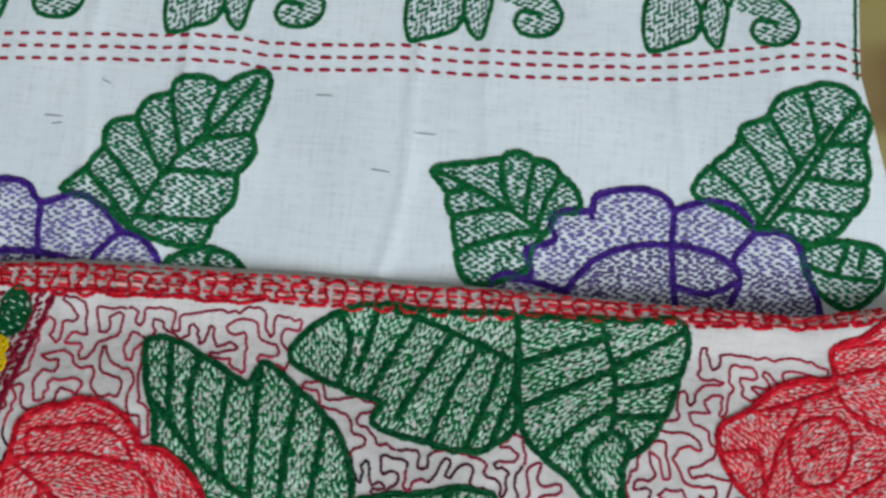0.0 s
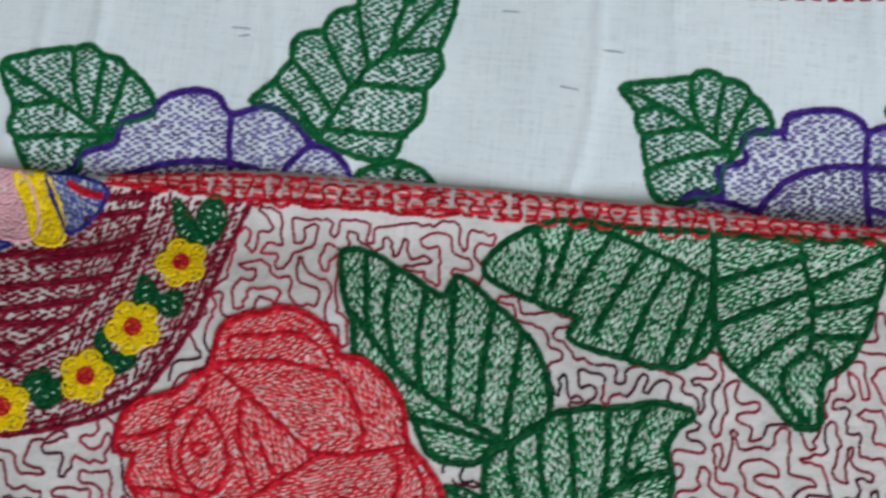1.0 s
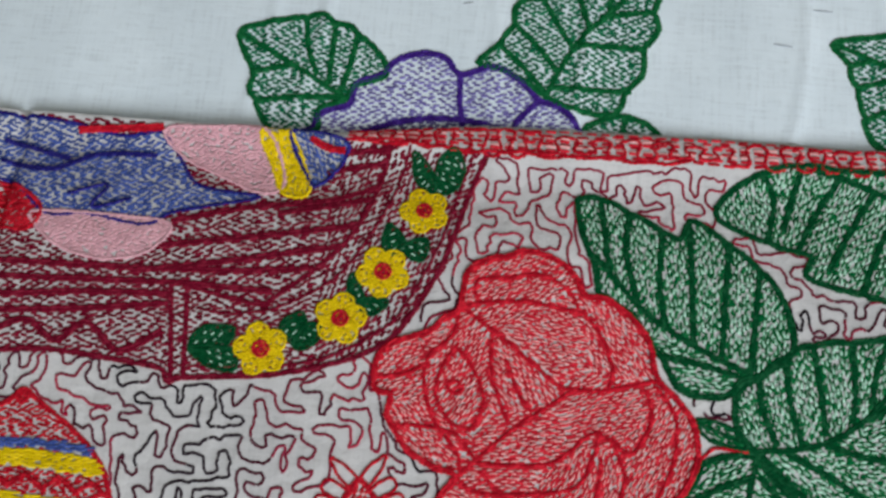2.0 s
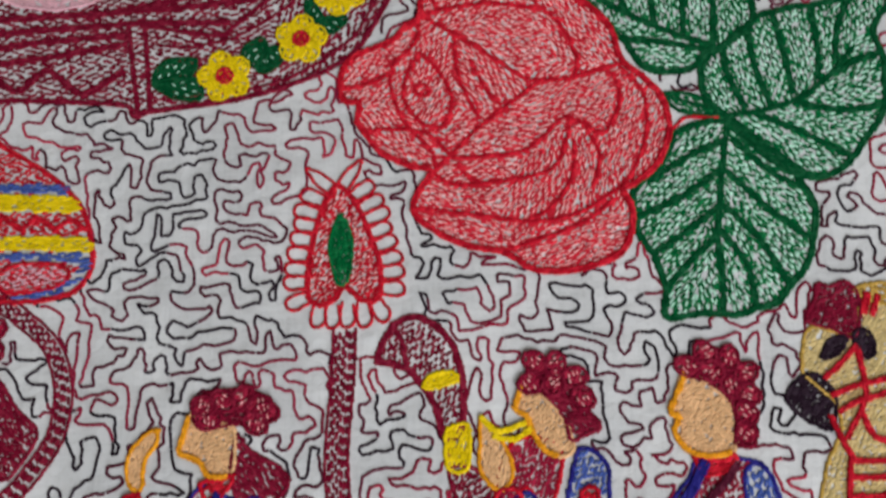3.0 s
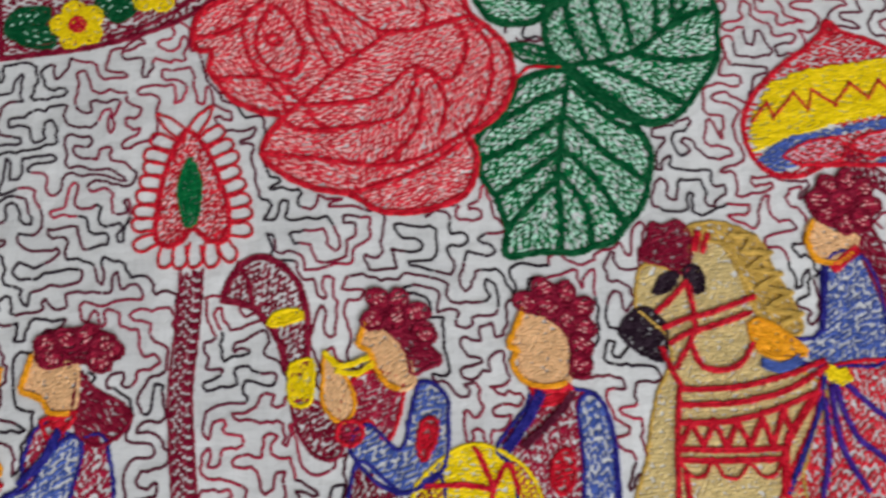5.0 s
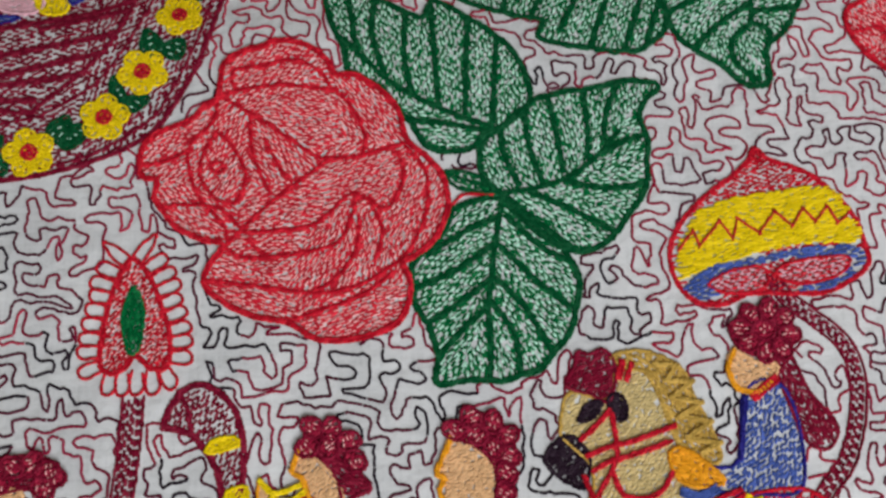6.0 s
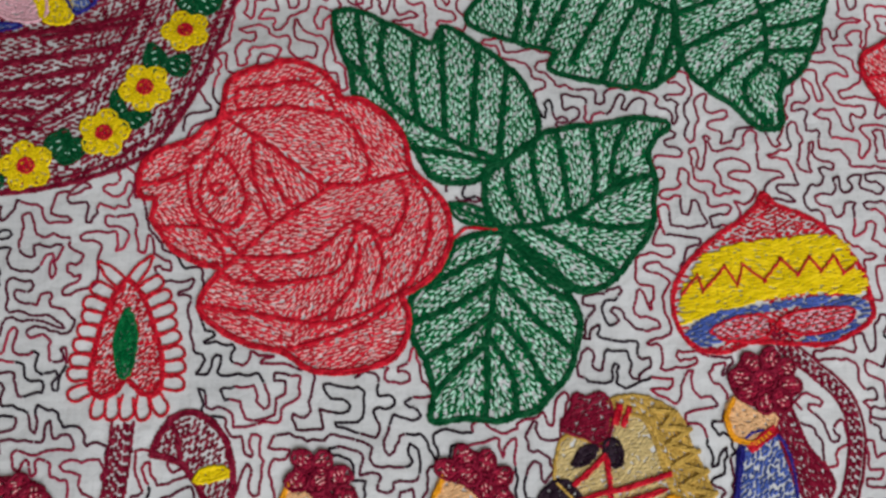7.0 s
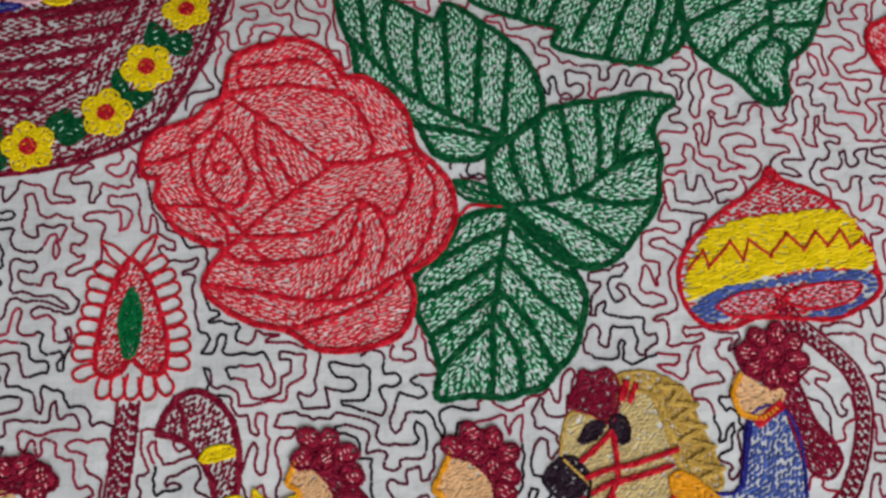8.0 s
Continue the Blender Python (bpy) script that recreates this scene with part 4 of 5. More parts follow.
figure("figure_shape", "plain seated shape sewn in blue, pink and yellow",
       [(SEATED[0], 12, BLUE, NAVY, 0.35), (SEATED[1], 0, PINK, PINK, 0.9), (SEATED[2], 20, RED, RED, 0.8), (SEATED[3], 10, PINK, PINK, 0.8), (SEATED[4], -60, YELLOW, YELLOW, 0.9), (SEATED[5], -50, BLUE, NAVY, 0.4)],
       [([(-307, 119), (-288, 121), (-270, 123)], RED, 3), ([(-201, 123), (-194, 120), (-187, 119)], RED, 3), ([(-305, 88), (-290, 93), (-294, 82), (-279, 87)], NAVY, 1), ([(-341, 112), (-324, 108), (-310, 105)], NAVY, 2), ([(-340, 102), (-318, 99), (-298, 108), (-271, 110)], NAVY, 2)])
figure("figure_shape", "plain seated shape sewn in maroon, orange and blue",
       [([(-214, -142), (-201, -148), (-190, -150), (-189, -190), (-228, -190), (-228, -171), (-221, -165), (-220, -153)], 75, CRIMSON, NAVY, 0.5), ([(-203, -147), (-199, -152), (-203, -172), (-208, -190), (-228, -190), (-229, -172), (-217, -165), (-213, -156)], 55, BLUE, NAVY, 0.4),
        ([(-201, -124), (-196, -129), (-181, -140), (-191, -151), (-200, -147), (-203, -137)], -50, MAROON, MAROON, 0.9), ([(-219, -115), (-221, -123), (-223, -129), (-219, -131), (-214, -134), (-212, -138), (-205, -139), (-202, -135), (-202, -122), (-206, -119), (-215, -119)], 30, SKIN, SKIN, 1.0),
        ([(-218, -117), (-215, -108), (-200, -106), (-190, -110), (-190, -120), (-202, -119), (-209, -120)], 20, MAROON, MAROON, 0.9), ([(-232, -121), (-237, -123), (-242, -130), (-242, -140), (-237, -143), (-236, -132), (-232, -126)], 70, SKIN, ORANGE, 1.0),
        ([(-241, -148), (-237, -147), (-232, -153), (-228, -160), (-233, -162), (-239, -160), (-242, -154)], -50, SKIN, ORANGE, 1.0), ([(-214, -141), (-207, -140), (-202, -138), (-204, -143), (-211, -148)], 40, RED, RED, 0.9)],
       [([(-220, -117), (-223, -129), (-219, -131), (-214, -134), (-212, -138), (-205, -139)], ORANGE, 2), ([(-242, -146), (-237, -145)], RED, 3), ([(-232, -163), (-227, -166)], RED, 4), ([(-206, -118), (-202, -118)], RED, 4), ([(-208, -146), (-213, -156), (-222, -165)], NAVY, 3)],
       [(-214, -112), (-207, -110), (-199, -109), (-193, -112), (-190, -115), (-194, -119), (-212, -117)])
figure("figure_shape", "plain seated shape sewn in blue and maroon behind the horn",
       [([(-96, -129), (-84, -127), (-77, -134), (-83, -153), (-91, -145), (-97, -150), (-103, -147)], 50, CRIMSON, RED, 0.75), ([(-95, -161), (-78, -173), (-64, -167), (-66, -192), (-97, -191)], 80, MAROON, NAVY, 0.5),
        ([(-70, -131), (-61, -136), (-60, -147), (-63, -165), (-78, -173), (-90, -167), (-98, -155), (-91, -147), (-79, -157), (-74, -142)], 45, BLUE, NAVY, 0.4), ([(-92, -107), (-93, -113), (-94, -116), (-90, -118), (-88, -124), (-84, -131), (-78, -134), (-73, -132), (-73, -127), (-78, -117), (-83, -112), (-87, -108)], 60, SKIN, SKIN, 1.0),
        ([(-91, -107), (-86, -99), (-77, -99), (-70, -105), (-68, -114), (-62, -123), (-68, -126), (-73, -128), (-76, -119), (-82, -111)], -30, MAROON, MAROON, 0.9), ([(-107, -120), (-100, -127), (-96, -139), (-101, -146), (-108, -139), (-108, -129)], 70, SKIN, ORANGE, 1.0),
        ([(-70, -147), (-65, -146), (-65, -153), (-70, -161), (-72, -155)], 70, RED, RED, 0.9), ([(-101, -146), (-95, -146), (-93, -151), (-98, -155), (-103, -151)], 30, CRIMSON, RED, 0.7)],
       [([(-107, -119), (-101, -124), (-91, -121)], YELLOW, 2), ([(-102, -126), (-95, -127), (-88, -123)], YELLOW, 2), ([(-92, -108), (-94, -116), (-90, -118), (-88, -124), (-84, -131), (-78, -134)], ORANGE, 2)],
       [(-88, -106), (-86, -98), (-78, -99), (-71, -104), (-68, -112), (-79, -106)])
figure("figure_shape", "plain seated shape sewn in maroon and blue beside the drum",
       [([(-25, -136), (-6, -137), (1, -144), (3, -160), (-2, -192), (-31, -192), (-36, -166), (-42, -158), (-30, -143)], 65, CRIMSON, NAVY, 0.5), ([(-9, -142), (-2, -139), (3, -150), (4, -165), (2, -192), (-10, -192), (-9, -164)], 75, BLUE, NAVY, 0.45),
        ([(-29, -104), (-32, -111), (-35, -118), (-32, -120), (-34, -126), (-29, -133), (-22, -135), (-13, -134), (-10, -123), (-11, -116), (-16, -111), (-22, -106)], 20, SKIN, SKIN, 1.0), ([(-29, -103), (-26, -98), (-18, -94), (-9, -98), (-3, -106), (-3, -118), (-6, -130), (-11, -131), (-10, -121), (-13, -113), (-20, -107)], -40, MAROON, MAROON, 0.9),
        ([(-19, -161), (-14, -160), (-13, -170), (-18, -176), (-22, -170)], 40, RED, RED, 0.8), ([(-27, -135), (-18, -137), (-12, -135), (-15, -140), (-24, -142)], 30, RED, RED, 0.8)],
       [([(-24, -138), (-30, -148), (-39, -159)], NAVY, 4), ([(-12, -139), (-20, -148), (-32, -158)], PLUM, 3), ([(-29, -105), (-35, -118), (-32, -120), (-34, -126), (-29, -133), (-22, -135), (-13, -134)], ORANGE, 2)],
       [(-27, -101), (-20, -96), (-11, -98), (-5, -104), (-5, -112), (-6, -119), (-7, -127), (-18, -103), (-11, -109)])
figure("figure_shape", "plain riding shape sewn in maroon, blue and pink under the yellow-banded parasol",
       [([(111, -75), (117, -73), (124, -90), (134, -104), (129, -113), (120, -110), (114, -93)], -55, MAROON, MAROON, 0.8), ([(96, -89), (110, -85), (117, -100), (116, -128), (99, -131), (77, -128), (77, -120), (90, -117)], 55, BLUE, NAVY, 0.45),
        ([(90, -133), (113, -129), (126, -135), (131, -144), (123, -199), (63, -196), (83, -150)], 70, ROSE, RED, 0.35), ([(93, -71), (90, -79), (93, -87), (101, -89), (108, -85), (111, -78), (102, -76)], -20, SKIN, SKIN, 1.0),
        ([(95, -69), (94, -61), (101, -54), (113, -54), (120, -63), (116, -73), (107, -75)], 20, MAROON, MAROON, 0.9), ([(62, -113), (69, -112), (83, -124), (78, -127), (68, -126), (63, -121)], -30, ORANGE, ORANGE, 1.0)],
       [([(89, -135), (83, -152), (68, -180)], NAVY, 2), ([(93, -138), (98, -158), (113, -171)], PURPLE, 2), ([(97, -138), (112, -152), (130, -158)], PURPLE, 2), ([(91, -140), (92, -162), (100, -180)], PURPLE, 2), ([(88, -145), (86, -166), (81, -182)], PURPLE, 2), ([(91, -133), (95, -136), (99, -134)], YELLOW, 6), ([(100, -91), (108, -85), (111, -83)], RED, 4), ([(66, -129), (72, -131), (80, -128)], BLUE, 4), ([(93, -72), (90, -79), (93, -87), (101, -89), (108, -85)], ORANGE, 2), ([(96, -92), (91, -117)], NAVY, 2)],
       [(97, -62), (102, -56), (110, -54), (116, -58), (118, -65), (114, -71), (107, -72), (100, -68), (107, -63)])
figure("figure_shape", "plain riding shape sewn in maroon, blue and red under the striped parasol",
       [([(-303, -98), (-296, -100), (-288, -111), (-279, -121), (-287, -136), (-293, -137), (-296, -125), (-304, -107)], -50, MAROON, MAROON, 0.85), ([(-308, -106), (-302, -112), (-298, -124), (-302, -139), (-333, -143), (-346, -142), (-335, -125), (-322, -111)], 45, BLUE, NAVY, 0.45),
        ([(-346, -147), (-333, -146), (-309, -142), (-294, -153), (-291, -164), (-296, -189), (-346, -188)], 40, RED, RED, 0.6), ([(-320, -83), (-321, -93), (-323, -97), (-318, -101), (-314, -106), (-306, -105), (-304, -100), (-307, -89), (-313, -85)], 20, SKIN, SKIN, 1.0), ([(-319, -79), (-312, -71), (-302, -74), (-297, -84), (-299, -98), (-305, -97), (-308, -88), (-314, -84)], 30, MAROON, MAROON, 0.9)],
       [([(-318, -110), (-312, -107), (-306, -108)], RED, 4), ([(-332, -147), (-326, -150)], YELLOW, 5), ([(-320, -83), (-323, -97), (-318, -101), (-314, -106), (-306, -105)], ORANGE, 2), ([(-305, -122), (-312, -136), (-320, -142)], CRIMSON, 4)],
       [(-316, -77), (-311, -73), (-304, -73), (-299, -80), (-299, -88), (-301, -95), (-309, -81)])
figure("horse_shape", "plain horse shape sewn in tan with red bands",
       [([(22, -87), (17, -101), (19, -107), (28, -116), (29, -127), (22, -140), (16, -162), (11, -194), (68, -196), (76, -170), (82, -156), (89, -141), (77, -129), (66, -110), (59, -88), (54, -79), (43, -78), (38, -90)], 30, TAN, SAND, 0.85),
        ([(41, -72), (52, -70), (62, -73), (71, -79), (74, -89), (79, -100), (83, -116), (74, -117), (67, -110), (62, -96), (58, -81), (47, -77)], -60, SAND, SAND, 0.8), ([(10, -114), (15, -107), (22, -105), (28, -112), (28, -119), (25, -126), (15, -121)], 40, BLACK, BLACK, 1.0), ([(21, -84), (25, -75), (26, -70), (32, -71), (37, -69), (41, -73), (42, -81), (38, -91), (31, -88)], 40, MAROON, MAROON, 0.85),
        ([(25, -98), (29, -92), (35, -91), (32, -97), (27, -99)], 30, BLACK, BLACK, 1.0), ([(38, -90), (41, -88), (45, -91), (45, -98), (42, -99), (39, -95)], 80, BLACK, BLACK, 1.0)],
       [([(26, -106), (32, -101), (38, -95)], RED, 2), ([(28, -113), (36, -110), (46, -108), (65, -102)], RED, 2), ([(30, -119), (36, -116), (44, -114), (64, -108)], RED, 2), ([(39, -97), (40, -108), (39, -116), (31, -129)], RED, 2), ([(26, -122), (30, -133), (33, -138)], RED, 2), ([(38, -121), (41, -129), (49, -131), (57, -128), (63, -120)], RED, 2),
        ([(32, -138), (53, -138), (74, -134), (89, -129)], RED, 2), ([(31, -144), (52, -144), (73, -140), (91, -131)], RED, 2), ([(30, -151), (49, -151), (68, -147), (85, -141)], RED, 2), ([(29, -161), (47, -162), (70, -162)], RED, 2), ([(28, -165), (47, -166), (68, -166)], RED, 2), ([(31, -138), (28, -158), (25, -194)], RED, 2), ([(30, -171), (31, -190)], RED, 2),
        ([(28, -166), (32, -171), (37, -171), (41, -166), (45, -172), (51, -172), (55, -167), (59, -172), (64, -172), (68, -166)], RED, 1), ([(86, -141), (78, -150), (70, -162), (68, -180)], RED, 3), ([(45, -75), (43, -82)], RED, 3), ([(49, -76), (46, -83)], RED, 2)]
       + [([a, b], RED, 2) for a, b in itertools.pairwise([(29, -159), (34, -151), (38, -160), (43, -151), (47, -161), (52, -151), (56, -161), (62, -150), (65, -161), (71, -147), (73, -158)])]
       + [([a, b], SAND, 2) for a, b in itertools.pairwise([(59, -76), (68, -77), (63, -83), (74, -84), (65, -90), (77, -93), (68, -98), (80, -101), (70, -107), (83, -110), (74, -114)])])
figure("drum", "yellow embroidered drum crossed by red lines", [([(-74, -173), (-69, -166), (-60, -159), (-52, -156), (-42, -158), (-33, -164), (-28, -171), (-26, -180), (-28, -192), (-76, -192)], 20, YELLOW, YELLOW, 0.8)],
       [([(-50, -158), (-45, -170), (-45, -182)], RED, 2), ([(-69, -171), (-55, -171), (-44, -173)], RED, 2), ([(-44, -173), (-38, -164), (-34, -176)], RED, 2)])
figure("mound", "tan embroidered mound with a red lattice", [([(-296, -189), (-291, -168), (-286, -162), (-275, -156), (-261, -155), (-244, -161), (-230, -171), (-224, -190)], 10, TAN, SAND, 0.9)],
       [([(-277, -158), (-272, -169), (-270, -181)], RED, 1), ([(-266, -157), (-262, -169), (-260, -181)], RED, 1), ([(-253, -159), (-249, -169), (-246, -181)], RED, 1), ([(-244, -162), (-237, -173), (-234, -183)], RED, 1), ([(-286, -166), (-274, -166), (-269, -171)], RED, 1), ([(-259, -162), (-254, -166), (-257, -171), (-253, -175)], RED, 1)])


# ---- the folded border ----
def border():
    for k, at in enumerate((0.04, 0.45, 0.85)):
        x = np.arange(-190, 240, 3.0)
        y = np.interp(x, FOLD_X, FOLD_Y) + at * np.interp(x, FOLD_X, BAND_W)
        work = Work(quilt_z)
        work.dashes(np.c_[x, y + 0.8 * np.sin(x / 9 + k)], RED, 5.0, 1.8 if k == 0 else 3.0, 1.5)
        sew("border_line", work, quilt, "red running stitch along the folded edge")
    x = np.arange(-182, -30, 3.0)
    work = Work(quilt_z)
    work.cord(np.c_[x, np.interp(x, FOLD_X, FOLD_Y) - 0.4 + 0.7 * np.sin(x / 6.5) + 0.5 * np.sin(x / 2.9)], RED, 1.7, 4.2, 3.0)
    sew("border_line", work, quilt, "red stem stitch along the folded edge")
    for k, at in enumerate((0.2, 0.32, 0.6, 0.72, 0.98)):
        x = np.arange(-186, 240, 3.0)
        y = np.interp(x, FOLD_X, FOLD_Y) + at * np.interp(x, FOLD_X, BAND_W)
        work = Work(quilt_z)
        work.dashes(np.c_[x, y + 0.5 * np.sin(x / 13 + 2 * k)], BLUSH if k % 2 else ROSE, 4.6, 1.6, 1.7)
        sew("border_line", work, quilt, "pink running stitch along the folded edge")
    s = np.arange(0, 410, 0.5)
    ph = s / 13.7 * 2 * math.pi + 0.7 * np.sin(s / 37) + 0.4 * np.sin(s / 11)
    x = -182 + s + 2.4 * np.sin(2 * ph) + 0.9 * np.sin(s / 7.3)
    y = np.interp(x, FOLD_X, FOLD_Y) + np.interp(x, FOLD_X, BAND_W) * (0.42 + (0.44 + 0.14 * np.sin(s / 29) + 0.08 * np.sin(s / 9)) * np.cos(ph))
    work = Work(quilt_z)
    work.cord(np.c_[x, y], RED, 1.65, 3.0, 1.7)
    sew("border_scallop", work, quilt, "red scalloped line along the folded edge")


border()


# ---- meandering ground quilting ----
def rounded(points):
    """Cuts the corners of a path twice."""
    p = np.array(points, float)
    for _ in range(2):
        a, b = p[:-1], p[1:]
        mid = np.stack([0.72 * a + 0.28 * b, 0.28 * a + 0.72 * b], 1).reshape(-1, 2)
        p = np.vstack([p[:1], mid[1:-1], p[-1:]])
    return p


def meander(pitch, x0, x1, y0, y1):
    """Lines that walk round a random tree, so that they never cross, as free-hand quilting does."""
    rng = random.Random(11)
    nx, ny = int((x1 - x0) / (2 * pitch)), int((y1 - y0) / (2 * pitch))
    gx, gy = np.meshgrid(x0 + pitch * (np.arange(2 * nx) + 0.5), y0 + pitch * (np.arange(2 * ny) + 0.5), indexing="ij")
    wx = gx + np.array([2.6 * noise_mm(a, b, 26, 9) for a, b in zip(gx.ravel(), gy.ravel())]).reshape(gx.shape) * 2
    wy = gy + np.array([2.6 * noise_mm(a, b, 26, 10) for a, b in zip(gx.ravel(), gy.ravel())]).reshape(gx.shape) * 2
    mx, my = np.meshgrid(np.arange(x0 - 20, x1 + 20, 1.0), np.arange(y0 - 20, y1 + 20, 1.0), indexing="ij")
    shut = my > np.interp(mx, FOLD_X, FOLD_Y) - 2.0
    for m in MOTIFS:
        (ax, ay), (bx, by) = m.min(0) - 3, m.max(0) + 3
        i0, j0 = max(0, int(ax - x0 + 20)), max(0, int(ay - y0 + 20))
        i1, j1 = max(0, int(bx - x0 + 21)), max(0, int(by - y0 + 21))
        px, py = mx[i0:i1, j0:j1], my[i0:i1, j0:j1]
        for ox, oy in ((1.2, 0), (-1.2, 0), (0, 1.2), (0, -1.2)):
            shut[i0:i1, j0:j1] |= inside(m, px + ox, py + oy)
    cell = lambda x, y: (np.clip(np.round(x - x0 + 20).astype(int), 0, mx.shape[0] - 1), np.clip(np.round(y - y0 + 20).astype(int), 0, mx.shape[1] - 1))
    free = ~shut[cell(wx, wy)]
    four = lambda i, j: [(2 * i, 2 * j), (2 * i + 1, 2 * j), (2 * i + 1, 2 * j + 1), (2 * i, 2 * j + 1)]
    clear = {(i, j): sum(bool(free[k]) for k in four(i, j)) for i in range(nx) for j in range(ny)}
    ok = lambda i, j: clear.get((i, j), 0) >= 2

    def blocked(x, y):
        return bool(shut[cell(np.array(x), np.array(y))])

    for i in range(nx):
        for j in range(ny):
            if ok(i, j) and clear[(i, j)] < 4:
                good = [k for k in four(i, j) if free[k]]
                cx, cy = np.mean([wx[k] for k in good]), np.mean([wy[k] for k in good])
                for k in four(i, j):
                    if not free[k]:
                        for f in (0.25, 0.45, 0.6, 0.75):
                            tx, ty = wx[k] + (cx - wx[k]) * f, wy[k] + (cy - wy[k]) * f
                            if not blocked(tx, ty):
                                break
                        wx[k], wy[k] = tx, ty
    mid = lambda a, b: (np.mean([wx[k] for c in (a, b) for k in four(*c)]), np.mean([wy[k] for c in (a, b) for k in four(*c)]))
    edges = [((i, j), (i + di, j + dj)) for i in range(nx) for j in range(ny) if ok(i, j) for di, dj in ((1, 0), (0, 1)) if ok(i + di, j + dj) and not (min(clear[(i, j)], clear[(i + di, j + dj)]) < 4 and blocked(*mid((i, j), (i + di, j + dj))))]
    rng.shuffle(edges)
    root = {}

    def find(a):
        while root.get(a, a) != a:
            a = root[a]
        return a

    tree = set()
    for last in (False, True):
        for a, b in edges:
            d = (b[0] - a[0], b[1] - a[1])
            before, after = (a[0] - d[0], a[1] - d[1]), (b[0] + d[0], b[1] + d[1])
            if not last and rng.random() < 0.93 and ((before, a) in tree or (b, after) in tree):
                continue
            ra, rb = find(a), find(b)
            if ra != rb:
                root[ra] = rb
                tree.add((a, b))
                tree.add((b, a))
    step = {}
    for i in range(nx):
        for j in range(ny):
            if not ok(i, j):
                continue
            c = (i, j)
            # anticlockwise round each cell, passing on into the next cell where the tree goes on
            step[(2 * i, 2 * j)] = (2 * i, 2 * j - 1) if (c, (i, j - 1)) in tree else (2 * i + 1, 2 * j)
            step[(2 * i + 1, 2 * j)] = (2 * i + 2, 2 * j) if (c, (i + 1, j)) in tree else (2 * i + 1, 2 * j + 1)
            step[(2 * i + 1, 2 * j + 1)] = (2 * i + 1, 2 * j + 2) if (c, (i, j + 1)) in tree else (2 * i, 2 * j + 1)
            step[(2 * i, 2 * j + 1)] = (2 * i - 1, 2 * j + 1) if (c, (i - 1, j)) in tree else (2 * i, 2 * j)
    loops, left = [], set(step)
    while left:
        a = start = next(k for k in step if k in left)
        run = []
        while a in left:
            left.discard(a)
            run.append(a)
            a = step[a]
        loops.append(run)
    jit = np.random.default_rng(3)
    jx, jy = jit.normal(0, 0.7, wx.shape), jit.normal(0, 0.7, wx.shape)
    turns = np.random.default_rng(8)

    def dye(x, y):
        """Space-dyed thread: crimson near the fold, darker among the figures."""
        f = noise_mm(x, y, 34, 31) + 0.5 * noise_mm(x, y, 12, 32) + 0.12
        f += 0.22 * (y < -60) + 0.18 * (x < -110 and -70 < y < 20) - 0.3 * (y > 70)
        return BLACK if f > 0.5 else PLUM if f > 0.16 else DUSK if f > -0.2 else CRIMSON

    for run in loops:
        pts = [(wx[k] + jx[k], wy[k] + jy[k]) for k in run]
        if len(pts) < 4:
            continue
        line = spline(rounded(pts), False, 0.7)
        line = line + np.array([(2.7 * noise_mm(a, b, 11, 21) + 1.0 * noise_mm(a, b, 5, 23), 2.7 * noise_mm(a, b, 11, 22) + 1.0 * noise_mm(a, b, 5, 24)) for a, b in line])
        line, _ = even(line, 2.4)
        line = line + turns.normal(0, 0.38, line.shape)
        at = 0
        while at < len(line) - 2:
            n = rng.randint(30, 100)
            piece = line[at: at + n + 1]
            at += n
            if len(piece) < 3:
                break
            work = Work(quilt_z)
            work.rng = np.random.default_rng(at)
            k = 0
            while k < len(piece) - 1:
                m = rng.randint(5, 12)
                if len(piece) - k - m < 4:
                    m = len(piece) - k
                bit = piece[k: k + m + 1]
                work.tube(bit, dye(*bit[len(bit) // 2]), 1.34, 0.5, 2.4)
                k += m
            sew("quilting_line", work, quilt)


meander(4.3, -345, 285, -290, 128)


# ---- the white cloth's flowers, leaves and red lines ----
def violet(outline, lines, label):
    shape = spline(outline, True)
    work = Work(sheet_z)
    work.cord(np.vstack([shape, shape[:1]]), PURPLE, 1.85, rows=2)
    top = sew("purple_flower", work, sheet, label)
    f = Work(sheet_z)
    arc = np.array(sorted(lines[1]), float)
    above = lambda x, y: y > np.interp(x, arc[:, 0], arc[:, 1])
    f.fill(shape, 5, LILAC, 1.4, 2.9, 1.9, 1.2, 0.3, keep=above, jitter=0.08)
    # below the arc: darker thread with the fold's shade mixed into its colour
    f.fill(shape, 12, SHADED_VIOLET, 1.3, 3.0, 1.4, 1.25, 0.3, keep=lambda x, y: ~above(x, y), jitter=0.08)
    sew("filling", f, top)
    for pts in lines:
        line = Work(sheet_z)
        line.cord(spline(pts), PURPLE, 1.75, rows=2)
        sew("petal_edge", line, top)


violet([(80, 161), (92, 166), (90, 174), (96, 180), (108, 181), (110, 188), (121, 192), (134, 193), (143, 189), (146, 185), (160, 190), (173, 189), (180, 183), (183, 177), (192, 178), (201, 174), (205, 164), (208, 154), (211, 145), (209, 131), (173, 123), (139, 125), (99, 124), (66, 129), (65, 144), (72, 149), (82, 148), (81, 156)],
       [[(146, 185), (145, 167), (147, 136)], [(98, 143), (110, 158), (127, 166), (145, 168), (163, 166), (175, 159)], [(183, 177), (173, 164), (176, 154), (171, 143)], [(72, 147), (85, 146), (98, 143)], [(110, 188), (108, 181), (109, 177)], [(147, 149), (161, 147), (176, 154)]],
       "purple embroidered flower half under the quilt")
